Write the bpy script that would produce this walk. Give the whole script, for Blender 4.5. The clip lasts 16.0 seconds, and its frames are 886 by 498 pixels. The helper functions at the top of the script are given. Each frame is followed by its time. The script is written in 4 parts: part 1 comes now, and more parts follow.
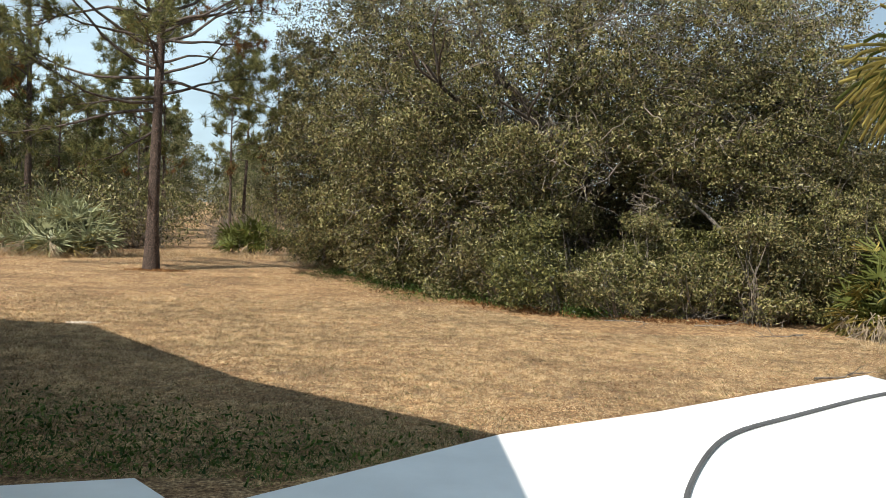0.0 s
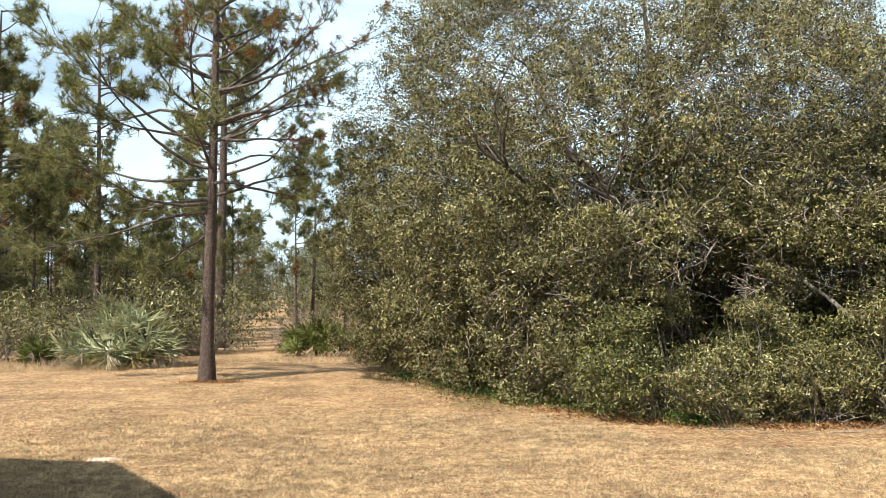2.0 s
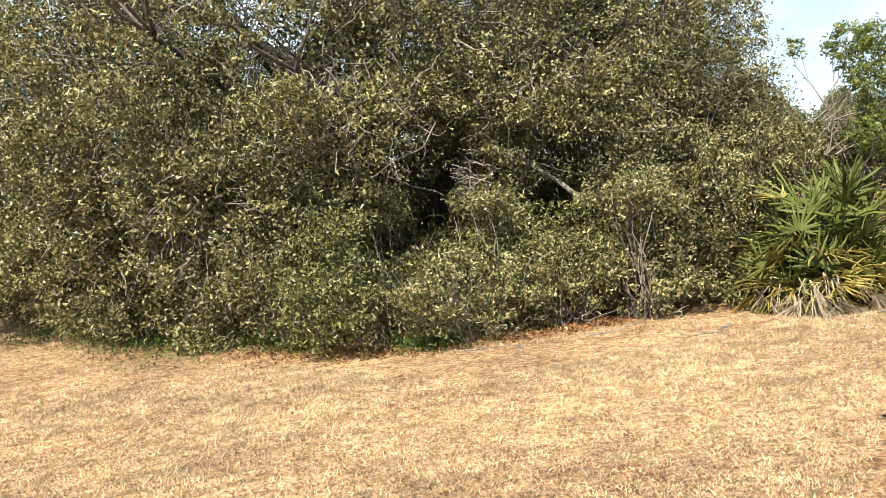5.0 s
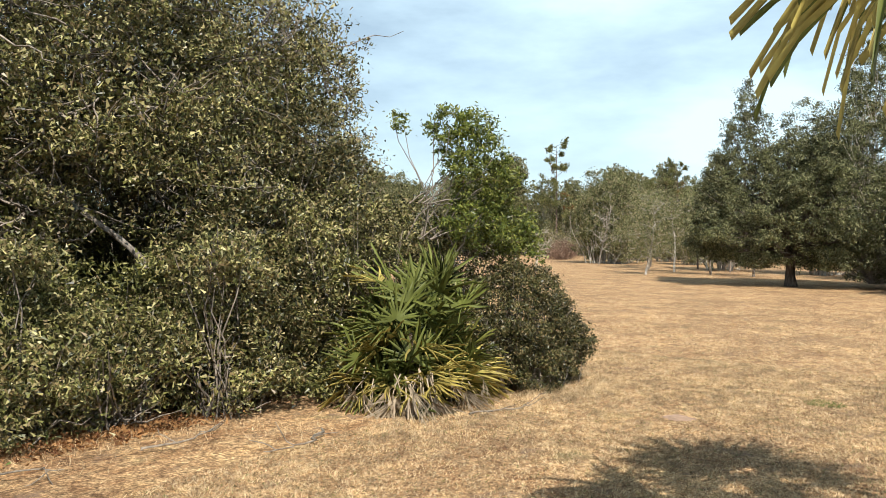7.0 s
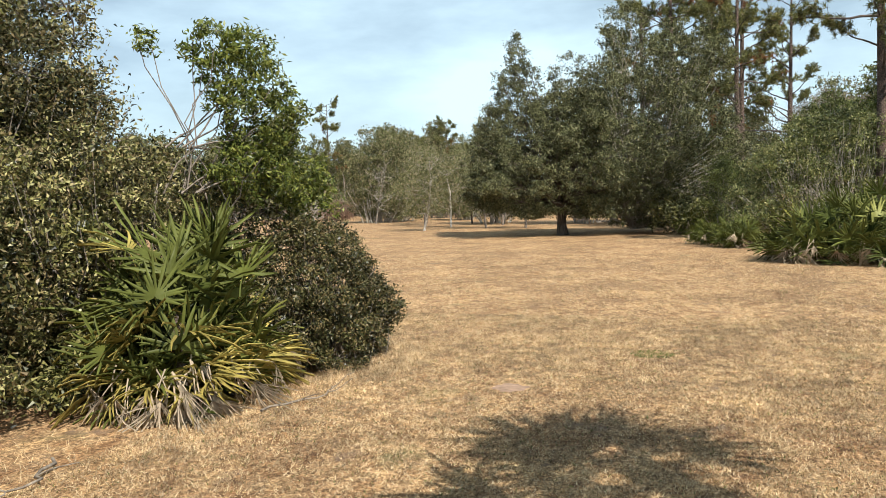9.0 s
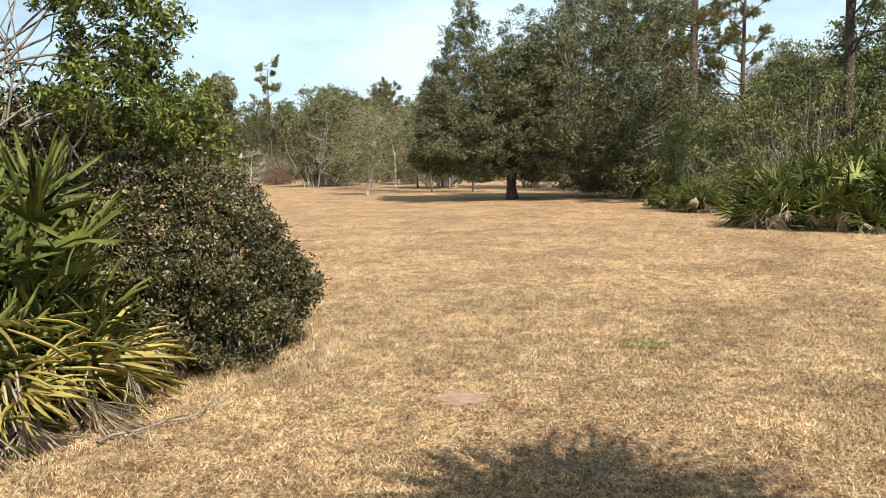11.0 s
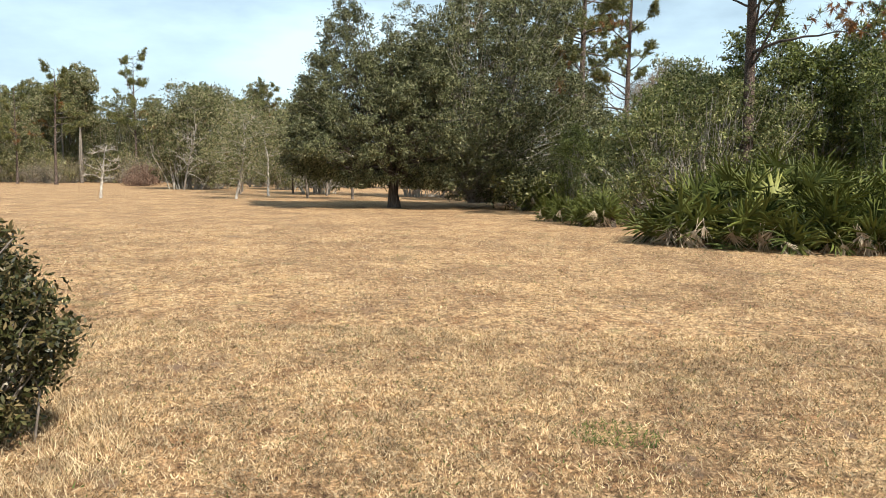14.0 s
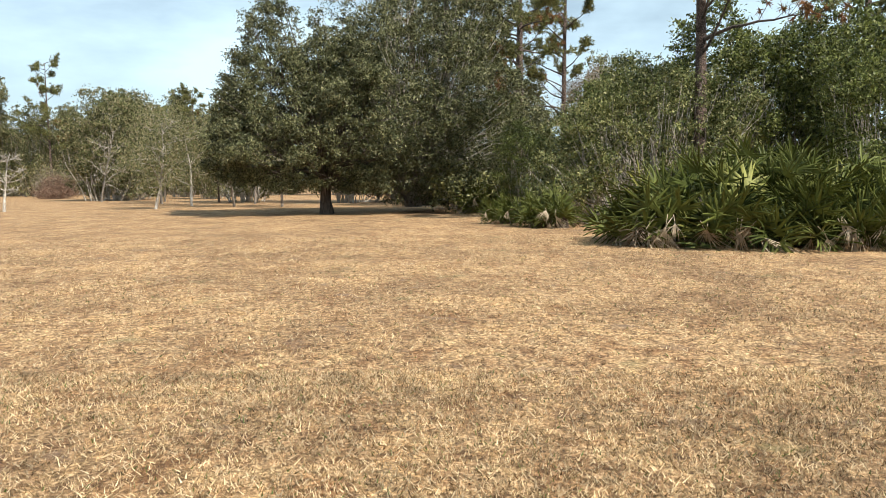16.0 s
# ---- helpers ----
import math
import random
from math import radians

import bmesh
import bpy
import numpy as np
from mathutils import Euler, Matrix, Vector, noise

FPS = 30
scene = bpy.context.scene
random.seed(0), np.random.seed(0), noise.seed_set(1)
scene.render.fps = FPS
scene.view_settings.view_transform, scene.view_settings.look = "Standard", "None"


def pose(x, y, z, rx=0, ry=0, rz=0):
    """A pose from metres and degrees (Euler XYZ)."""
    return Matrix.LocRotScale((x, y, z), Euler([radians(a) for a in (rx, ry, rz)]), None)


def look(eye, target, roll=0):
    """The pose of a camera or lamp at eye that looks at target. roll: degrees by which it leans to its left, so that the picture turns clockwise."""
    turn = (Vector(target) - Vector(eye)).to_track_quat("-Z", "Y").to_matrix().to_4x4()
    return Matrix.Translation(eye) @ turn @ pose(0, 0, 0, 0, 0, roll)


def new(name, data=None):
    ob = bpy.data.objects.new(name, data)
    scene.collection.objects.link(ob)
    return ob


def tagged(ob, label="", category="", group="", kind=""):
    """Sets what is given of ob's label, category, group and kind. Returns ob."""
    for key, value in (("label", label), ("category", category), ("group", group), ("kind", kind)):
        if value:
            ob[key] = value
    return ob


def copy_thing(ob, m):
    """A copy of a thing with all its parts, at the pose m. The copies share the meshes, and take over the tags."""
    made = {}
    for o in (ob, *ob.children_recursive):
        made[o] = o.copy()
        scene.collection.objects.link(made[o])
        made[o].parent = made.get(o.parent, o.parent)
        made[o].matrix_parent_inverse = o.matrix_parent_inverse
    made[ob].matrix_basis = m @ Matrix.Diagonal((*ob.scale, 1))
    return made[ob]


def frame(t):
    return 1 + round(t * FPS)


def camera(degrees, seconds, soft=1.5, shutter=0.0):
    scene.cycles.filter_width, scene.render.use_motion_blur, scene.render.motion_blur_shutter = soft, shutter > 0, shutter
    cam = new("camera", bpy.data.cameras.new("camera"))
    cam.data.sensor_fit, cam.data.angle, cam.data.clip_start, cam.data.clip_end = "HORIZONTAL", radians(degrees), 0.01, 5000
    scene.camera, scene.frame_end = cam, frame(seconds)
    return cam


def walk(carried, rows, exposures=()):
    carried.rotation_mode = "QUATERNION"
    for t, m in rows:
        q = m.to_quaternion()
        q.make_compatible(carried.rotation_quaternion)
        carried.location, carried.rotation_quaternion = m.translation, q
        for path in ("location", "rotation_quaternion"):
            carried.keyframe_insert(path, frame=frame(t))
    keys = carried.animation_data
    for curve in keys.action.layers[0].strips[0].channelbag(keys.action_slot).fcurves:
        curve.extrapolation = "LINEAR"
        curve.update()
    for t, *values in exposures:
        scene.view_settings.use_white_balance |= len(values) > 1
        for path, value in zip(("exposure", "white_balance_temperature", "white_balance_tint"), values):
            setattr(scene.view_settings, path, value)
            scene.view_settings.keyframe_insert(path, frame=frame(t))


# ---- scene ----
cam = camera(57.5, 16.0, 0.7)

PATH = [
    (0, look((1.621, -0.702, 1.535), (1.880, 1.279, 1.445), 2.7)),
    (0.5, look((1.481, -0.198, 1.555), (1.644, 2.397, 1.554), -0.9)),
    (1, look((1.604, 0.090, 1.737), (1.790, 2.682, 1.825), 0.2)),
    (1.5, look((1.833, 0.413, 1.654), (1.894, 3.007, 1.814), 2.0)),
    (2, look((1.842, 0.783, 1.703), (1.932, 3.376, 1.856), -0.1)),
    (2.5, look((1.929, 1.108, 1.661), (1.785, 3.704, 1.686), 3.7)),
    (3, look((1.941, 1.581, 1.659), (1.881, 4.179, 1.595), 1.1)),
    (3.5, look((1.901, 1.993, 1.659), (1.866, 4.592, 1.583), 0.6)),
    (4, look((1.890, 2.527, 1.674), (2.397, 5.077, 1.611), 0.3)),
    (4.5, look((2.115, 3.117, 1.704), (2.781, 5.626, 1.573), -2.4)),
    (5, look((2.201, 3.626, 1.524), (3.277, 5.988, 1.381), -5.1)),
    (5.2, look((2.384, 3.773, 1.528), (3.659, 6.031, 1.335), -5.4)),
    (7.3, look((3.123, 5.424, 1.693), (5.352, 6.761, 1.626), -0.2)),
    (7.5, look((3.249, 5.541, 1.699), (5.506, 6.824, 1.576), -1.1)),
    (8, look((3.575, 5.729, 1.650), (5.860, 6.962, 1.515), -0.5)),
    (8.5, look((3.948, 5.938, 1.580), (6.374, 6.873, 1.539), -0.4)),
    (9, look((4.295, 6.104, 1.552), (6.767, 6.896, 1.404), -1.6)),
    (9.2, look((4.489, 6.154, 1.530), (6.981, 6.881, 1.381), -0.3)),
    (11.3, look((6.353, 6.634, 1.391), (8.866, 7.231, 1.096), -1.1)),
    (11.5, look((6.504, 6.681, 1.401), (9.044, 7.138, 1.092), 1.4)),
    (12, look((6.952, 6.774, 1.370), (9.520, 7.064, 1.085), -1.1)),
    (12.5, look((7.428, 6.861, 1.314), (9.989, 7.249, 1.084), -1.7)),
    (13, look((7.797, 6.903, 1.275), (10.367, 7.225, 1.048), 0.2)),
    (13.5, look((8.278, 6.962, 1.248), (10.852, 7.190, 0.962), 0.4)),
    (14, look((8.615, 7.056, 1.221), (11.193, 7.298, 0.989), 0.7)),
    (14.5, look((9.097, 7.137, 1.143), (11.668, 7.423, 0.878), -1.9)),
    (15, look((9.425, 7.205, 1.163), (11.965, 7.649, 0.837), -0.6)),
    (15.5, look((10.141, 7.349, 1.118), (12.718, 7.466, 0.785), -2.4)),
    (16, look((10.367, 7.333, 1.097), (12.958, 7.365, 0.883), -0.6)),
]
walk(cam, PATH, [(0.0, 0.36), (0.5, 0.5), (1.5, 0.8), (2.0, 0.88), (3.5, 1.08), (5.2, 1.2), (7.3, 0.6), (9.0, 0.56), (11.3, 0.68), (16.0, 0.6)])

# ---- world and sun ----
SUN_HEADING, SUN_HEIGHT = 225.0, 48.0
world = bpy.data.worlds.new("sky")
scene.world = world
world.use_nodes = True
wn, wl = world.node_tree.nodes, world.node_tree.links
wn.clear()
w_out = wn.new("ShaderNodeOutputWorld")
w_bg = wn.new("ShaderNodeBackground")
w_sky = wn.new("ShaderNodeTexSky")
w_sky.sky_type = "NISHITA"
w_sky.sun_disc = False
w_sky.sun_elevation = radians(SUN_HEIGHT)
w_sky.sun_rotation = radians(SUN_HEADING)
w_co = wn.new("ShaderNodeTexCoord")
w_map = wn.new("ShaderNodeMapping")
w_map.inputs["Scale"].default_value = (1.0, 1.0, 3.2)
w_noise = wn.new("ShaderNodeTexNoise")
w_noise.inputs["Scale"].default_value = 2.2
w_noise.inputs["Detail"].default_value = 7.0
w_noise.inputs["Roughness"].default_value = 0.55
w_ramp = wn.new("ShaderNodeValToRGB")
w_ramp.color_ramp.elements[0].position = 0.36
w_ramp.color_ramp.elements[0].color = (0.36, 0.36, 0.36, 1)
w_ramp.color_ramp.elements[1].position = 0.62
w_ramp.color_ramp.elements[1].color = (0.97, 0.97, 0.97, 1)
w_mix = wn.new("ShaderNodeMix")
w_mix.data_type = "RGBA"
w_mix.inputs["B"].default_value = (9.6, 12.7, 14.4, 1)
wl.new(w_co.outputs["Generated"], w_map.inputs["Vector"])
wl.new(w_map.outputs["Vector"], w_noise.inputs["Vector"])
wl.new(w_noise.outputs["Fac"], w_ramp.inputs["Fac"])
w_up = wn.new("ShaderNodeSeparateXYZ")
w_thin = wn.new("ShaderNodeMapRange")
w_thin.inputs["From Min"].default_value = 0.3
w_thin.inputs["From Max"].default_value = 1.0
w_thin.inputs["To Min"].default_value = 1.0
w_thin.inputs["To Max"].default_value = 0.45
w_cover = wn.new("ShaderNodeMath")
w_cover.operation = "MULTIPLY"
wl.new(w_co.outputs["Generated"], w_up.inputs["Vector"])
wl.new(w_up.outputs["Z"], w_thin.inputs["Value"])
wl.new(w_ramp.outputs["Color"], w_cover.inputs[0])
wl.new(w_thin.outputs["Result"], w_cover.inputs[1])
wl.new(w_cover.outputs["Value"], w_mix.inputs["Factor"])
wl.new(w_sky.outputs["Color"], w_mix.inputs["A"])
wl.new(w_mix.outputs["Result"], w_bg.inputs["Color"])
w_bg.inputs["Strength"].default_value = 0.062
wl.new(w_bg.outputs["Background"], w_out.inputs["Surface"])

sun = new("sun", bpy.data.lights.new("sun", "SUN"))
sun.data.energy = 5.0
sun.data.angle = radians(0.53)
sun.data.color = (1.0, 0.95, 0.86)
sun_from = Vector((math.sin(radians(SUN_HEADING)) * math.cos(radians(SUN_HEIGHT)), math.cos(radians(SUN_HEADING)) * math.cos(radians(SUN_HEIGHT)), math.sin(radians(SUN_HEIGHT))))
sun.matrix_world = look(sun_from * 60, (0, 0, 0))


# ---- materials ----
def material(name, rough=0.8):
    m = bpy.data.materials.new(name)
    m.use_nodes = True
    n, l = m.node_tree.nodes, m.node_tree.links
    b = n["Principled BSDF"]
    b.inputs["Roughness"].default_value = rough
    b.inputs["Specular IOR Level"].default_value = 0.3
    return m, n, l, b


def ramp_of(n, colors, spots=None):
    r = n.new("ShaderNodeValToRGB")
    e = r.color_ramp.elements
    k = len(colors)
    while len(e) < k:
        e.new(0.5)
    for i, c in enumerate(colors):
        e[i].position = spots[i] if spots else i / (k - 1)
        e[i].color = (*c, 1)
    return r


def mixed(n, l, a, b, fac, how="MIX"):
    x = n.new("ShaderNodeMix")
    x.data_type = "RGBA"
    x.blend_type = how
    for key, v in (("A", a), ("B", b), ("Factor", fac)):
        if hasattr(v, "links"):
            l.new(v, x.inputs[key])
        else:
            x.inputs[key].default_value = v if key == "Factor" else (*v, 1)
    return x.outputs["Result"]


def noise_of(n, l, scale, detail=4.0, rough=0.55, stretch=None):
    co = n.new("ShaderNodeNewGeometry").outputs["Position"]
    if stretch:
        mp = n.new("ShaderNodeMapping")
        mp.inputs["Scale"].default_value = stretch
        l.new(co, mp.inputs["Vector"])
        co = mp.outputs["Vector"]
    t = n.new("ShaderNodeTexNoise")
    t.inputs["Scale"].default_value = scale
    t.inputs["Detail"].default_value = detail
    t.inputs["Roughness"].default_value = rough
    l.new(co, t.inputs["Vector"])
    return t.outputs["Fac"]


def bumped(n, l, b, height, strength, distance=0.02):
    bp = n.new("ShaderNodeBump")
    bp.inputs["Strength"].default_value = strength
    bp.inputs["Distance"].default_value = distance
    l.new(height, bp.inputs["Height"])
    l.new(bp.outputs["Normal"], b.inputs["Normal"])


def leaf_material(name, colors, rough=0.45, gloss=0.4, through_light=0.25, patch=0.35, wide=0.9):
    """Leaves: a colour for each leaf, drifting over the plant, some light shining through."""
    m, n, l, b = material(name, rough)
    b.inputs["Specular IOR Level"].default_value = gloss * 0.6
    r = ramp_of(n, colors)
    l.new(n.new("ShaderNodeNewGeometry").outputs["Random Per Island"], r.inputs["Fac"])
    big = ramp_of(n, [(0.62, 0.62, 0.62), (1.25, 1.25, 1.2)], [0.3, 0.7])
    l.new(noise_of(n, l, wide, 5, 0.65), big.inputs["Fac"])
    col = mixed(n, l, r.outputs["Color"], big.outputs["Color"], patch * 2, "MULTIPLY")
    sprays = ramp_of(n, [(0.6, 0.6, 0.58), (1.32, 1.3, 1.2)], [0.36, 0.64])
    l.new(noise_of(n, l, wide * 4.5, 3, 0.6), sprays.inputs["Fac"])
    col = mixed(n, l, col, sprays.outputs["Color"], patch * 2, "MULTIPLY")
    l.new(col, b.inputs["Base Color"])
    tr = n.new("ShaderNodeBsdfTranslucent")
    l.new(col, tr.inputs["Color"])
    mx = n.new("ShaderNodeMixShader")
    mx.inputs["Fac"].default_value = through_light
    l.new(b.outputs["BSDF"], mx.inputs[1])
    l.new(tr.outputs["BSDF"], mx.inputs[2])
    l.new(mx.outputs["Shader"], n["Material Output"].inputs["Surface"])
    return m


def bark_material(name, dark, pale, scale=9.0, stretch=(1, 1, 0.22), depth=0.03):
    m, n, l, b = material(name, 0.9)
    f = noise_of(n, l, scale, 6, 0.65, stretch)
    r = ramp_of(n, [dark, pale], [0.35, 0.65])
    l.new(f, r.inputs["Fac"])
    g = ramp_of(n, [(0.7, 0.7, 0.7), (1.2, 1.15, 1.1)], [0.35, 0.65])
    l.new(noise_of(n, l, 1.7, 3), g.inputs["Fac"])
    l.new(mixed(n, l, r.outputs["Color"], g.outputs["Color"], 1.0, "MULTIPLY"), b.inputs["Base Color"])
    bumped(n, l, b, f, 0.9, depth)
    return m


def plated_bark(name, seam, dark, pale):
    """Scaly bark: raised reddish plates, taller than wide, between dark furrows."""
    m, n, l, b = material(name, 0.9)
    co = n.new("ShaderNodeNewGeometry").outputs["Position"]
    wob = n.new("ShaderNodeTexNoise")
    wob.inputs["Scale"].default_value = 9.0
    l.new(co, wob.inputs["Vector"])
    add = n.new("ShaderNodeMix")
    add.data_type = "VECTOR"
    add.inputs["Factor"].default_value = 0.06
    l.new(co, add.inputs["A"])
    l.new(wob.outputs["Color"], add.inputs["B"])
    mp = n.new("ShaderNodeMapping")
    mp.inputs["Scale"].default_value = (19, 19, 8)
    l.new(add.outputs["Result"], mp.inputs["Vector"])
    v = n.new("ShaderNodeTexVoronoi")
    v.feature = "DISTANCE_TO_EDGE"
    l.new(mp.outputs["Vector"], v.inputs["Vector"])
    cell = n.new("ShaderNodeTexVoronoi")
    l.new(mp.outputs["Vector"], cell.inputs["Vector"])
    tone = ramp_of(n, [dark, pale], [0.2, 0.8])
    l.new(cell.outputs["Color"], tone.inputs["Fac"])
    edge = ramp_of(n, [(0, 0, 0), (1, 1, 1)], [0.01, 0.13])
    l.new(v.outputs["Distance"], edge.inputs["Fac"])
    c = mixed(n, l, seam, tone.outputs["Color"], edge.outputs["Color"])
    g = ramp_of(n, [(0.55, 0.55, 0.55), (1.3, 1.25, 1.2)], [0.35, 0.65])
    l.new(noise_of(n, l, 34, 5, 0.7), g.inputs["Fac"])
    l.new(mixed(n, l, c, g.outputs["Color"], 0.9, "MULTIPLY"), b.inputs["Base Color"])
    bumped(n, l, b, edge.outputs["Color"], 1.0, 0.03)
    return m


def grass_ground():
    m, n, l, b = material("dry_turf", 0.95)
    fine = noise_of(n, l, 42, 6, 0.7)
    mid = noise_of(n, l, 5.5, 5, 0.6)
    wide = noise_of(n, l, 0.55, 5, 0.6)
    straw = ramp_of(n, [(0.075, 0.05, 0.028), (0.34, 0.23, 0.13), (0.70, 0.54, 0.35)], [0.33, 0.5, 0.66])
    l.new(fine, straw.inputs["Fac"])
    rust = ramp_of(n, [(1.15, 1.13, 1.08), (0.95, 0.86, 0.78), (0.56, 0.44, 0.37)], [0.36, 0.52, 0.66])
    l.new(mid, rust.inputs["Fac"])
    c = mixed(n, l, straw.outputs["Color"], rust.outputs["Color"], 0.9, "MULTIPLY")
    tufts = ramp_of(n, [(0.46, 0.42, 0.38), (1.0, 0.99, 0.97), (1.42, 1.40, 1.36)], [0.38, 0.5, 0.62])
    l.new(noise_of(n, l, 15, 4, 0.6), tufts.inputs["Fac"])
    c = mixed(n, l, c, tufts.outputs["Color"], 0.85, "MULTIPLY")
    broad = ramp_of(n, [(0.74, 0.70, 0.66), (1.14, 1.12, 1.06)], [0.36, 0.60])
    l.new(wide, broad.inputs["Fac"])
    c = mixed(n, l, c, broad.outputs["Color"], 0.9, "MULTIPLY")
    worn = ramp_of(n, [(1.16, 1.14, 1.06), (1.0, 1.0, 1.0), (0.78, 0.68, 0.60)], [0.40, 0.50, 0.62])
    l.new(noise_of(n, l, 1.5, 7, 0.7, (0.8, 1.3, 1)), worn.inputs["Fac"])
    c = mixed(n, l, c, worn.outputs["Color"], 0.9, "MULTIPLY")
    soil = ramp_of(n, [(0, 0, 0), (1, 1, 1)], [0.60, 0.70])
    l.new(noise_of(n, l, 2.1, 6, 0.65), soil.inputs["Fac"])
    c = mixed(n, l, c, (0.19, 0.125, 0.085), soil.outputs["Color"])
    green = ramp_of(n, [(0, 0, 0), (0.7, 0.7, 0.7)], [0.62, 0.74])
    l.new(noise_of(n, l, 1.3, 4, 0.6), green.inputs["Fac"])
    c = mixed(n, l, c, (0.17, 0.16, 0.07), green.outputs["Color"])
    l.new(c, b.inputs["Base Color"])
    bumped(n, l, b, fine, 0.8, 0.03)
    return m


def concrete():
    m, n, l, b = material("pale_concrete", 0.85)
    r = ramp_of(n, [(0.74, 0.74, 0.73), (0.86, 0.86, 0.85)], [0.3, 0.7])
    l.new(noise_of(n, l, 1.6, 8, 0.6), r.inputs["Fac"])
    l.new(r.outputs["Color"], b.inputs["Base Color"])
    bumped(n, l, b, noise_of(n, l, 90, 4, 0.6), 0.3, 0.004)
    return m


def plain(name, color, rough=0.6, spread=0.2, scale=3.0):
    m, n, l, b = material(name, rough)
    r = ramp_of(n, [tuple(c * (1 - spread) for c in color), tuple(min(1, c * (1 + spread)) for c in color)], [0.3, 0.7])
    l.new(noise_of(n, l, scale, 6), r.inputs["Fac"])
    l.new(r.outputs["Color"], b.inputs["Base Color"])
    return m


TURF = grass_ground()
CONCRETE = concrete()
BLADE = leaf_material("dry_grass_blades", [(0.12, 0.075, 0.04), (0.32, 0.22, 0.12), (0.57, 0.43, 0.28), (0.70, 0.56, 0.39), (0.32, 0.19, 0.11)], 0.7, 0.2, 0.1, 0.5, 1.1)
WEED_LEAF = leaf_material("dark_weed_leaves", [(0.02, 0.04, 0.009), (0.055, 0.10, 0.02), (0.13, 0.19, 0.045)], 0.6, 0.3, 0.2)
BLADE_GREEN = leaf_material("green_grass_blades", [(0.04, 0.085, 0.02), (0.10, 0.17, 0.04), (0.2, 0.22, 0.07)], 0.6, 0.3, 0.3)
OAK_LEAF = leaf_material("oak_leaves", [(0.010, 0.012, 0.005), (0.050, 0.055, 0.017), (0.155, 0.153, 0.046), (0.38, 0.345, 0.165), (0.18, 0.13, 0.07), (0.078, 0.083, 0.028)], 0.42, 0.5, 0.08)
BRUSH_LEAF = leaf_material("brush_leaves", [(0.010, 0.013, 0.004), (0.042, 0.048, 0.013), (0.12, 0.12, 0.033), (0.29, 0.265, 0.11), (0.065, 0.072, 0.019)], 0.42, 0.5, 0.08)
BRIGHT_LEAF = leaf_material("bright_leaves", [(0.03, 0.044, 0.010), (0.12, 0.15, 0.03), (0.27, 0.28, 0.07)], 0.4, 0.5, 0.25)
DARK_LEAF = leaf_material("dark_leaves", [(0.010, 0.012, 0.005), (0.036, 0.040, 0.014), (0.085, 0.085, 0.030), (0.20, 0.15, 0.075), (0.05, 0.056, 0.02)], 0.38, 0.5, 0.06)
CEDAR_LEAF = leaf_material("grey_green_leaves", [(0.014, 0.018, 0.008), (0.06, 0.068, 0.027), (0.15, 0.155, 0.068), (0.28, 0.265, 0.155)], 0.5, 0.4, 0.12)
GREEN_LEAF = leaf_material("green_tree_leaves", [(0.016, 0.022, 0.007), (0.065, 0.085, 0.022), (0.15, 0.175, 0.045), (0.26, 0.27, 0.10)], 0.45, 0.4, 0.2)
GREY_LEAF = leaf_material("pale_olive_leaves", [(0.025, 0.034, 0.012), (0.10, 0.12, 0.038), (0.21, 0.22, 0.08), (0.36, 0.34, 0.17)], 0.5, 0.4, 0.15)
# Base colours lightened to stand in for the air's haze over far trees.
HAZED_FAR_LEAF = leaf_material("hazed_far_leaves", [(0.04, 0.048, 0.022), (0.13, 0.14, 0.06), (0.24, 0.23, 0.115), (0.34, 0.29, 0.19)], 0.6, 0.3, 0.3)
TWIG_HAZE = leaf_material("bare_twigs", [(0.14, 0.11, 0.09), (0.23, 0.19, 0.15), (0.33, 0.28, 0.24)], 0.8, 0.2, 0.1)
RUST_TWIG = leaf_material("rusty_twigs", [(0.13, 0.075, 0.055), (0.19, 0.12, 0.09), (0.25, 0.17, 0.13)], 0.8, 0.2, 0.1)
NEEDLE = leaf_material("pine_needles", [(0.04, 0.05, 0.018), (0.12, 0.13, 0.045), (0.22, 0.22, 0.08), (0.32, 0.28, 0.12)], 0.4, 0.4, 0.3)
NEEDLE_DEAD = leaf_material("dead_pine_needles", [(0.16, 0.07, 0.03), (0.26, 0.13, 0.05)], 0.7, 0.2, 0.2)
FROND = leaf_material("palmetto_blades", [(0.022, 0.032, 0.008), (0.08, 0.098, 0.022), (0.24, 0.24, 0.068)], 0.52, 0.3, 0.12)
FROND_GREY = leaf_material("silvery_palmetto_blades", [(0.07, 0.08, 0.04), (0.27, 0.29, 0.16), (0.56, 0.56, 0.38)], 0.45, 0.5, 0.15)
FROND_YELLOW = leaf_material("yellowed_palmetto_blades", [(0.16, 0.16, 0.04), (0.36, 0.30, 0.085), (0.50, 0.38, 0.15)], 0.45, 0.4, 0.25)
FROND_DEAD = leaf_material("dead_palmetto_blades", [(0.20, 0.15, 0.10), (0.46, 0.37, 0.28), (0.68, 0.58, 0.48)], 0.8, 0.2, 0.2)
LITTER = leaf_material("leaf_litter", [(0.14, 0.06, 0.03), (0.24, 0.12, 0.05), (0.33, 0.19, 0.09)], 0.8, 0.2, 0.1)
PINE_BARK = plated_bark("pine_bark", (0.018, 0.013, 0.011), (0.10, 0.074, 0.06), (0.30, 0.215, 0.175))
LIMB_BARK = bark_material("pine_limb_bark", (0.03, 0.025, 0.022), (0.15, 0.125, 0.11), 16, (1, 1, 1), 0.01)
OAK_BARK = bark_material("oak_bark", (0.035, 0.028, 0.022), (0.16, 0.13, 0.11), 14)
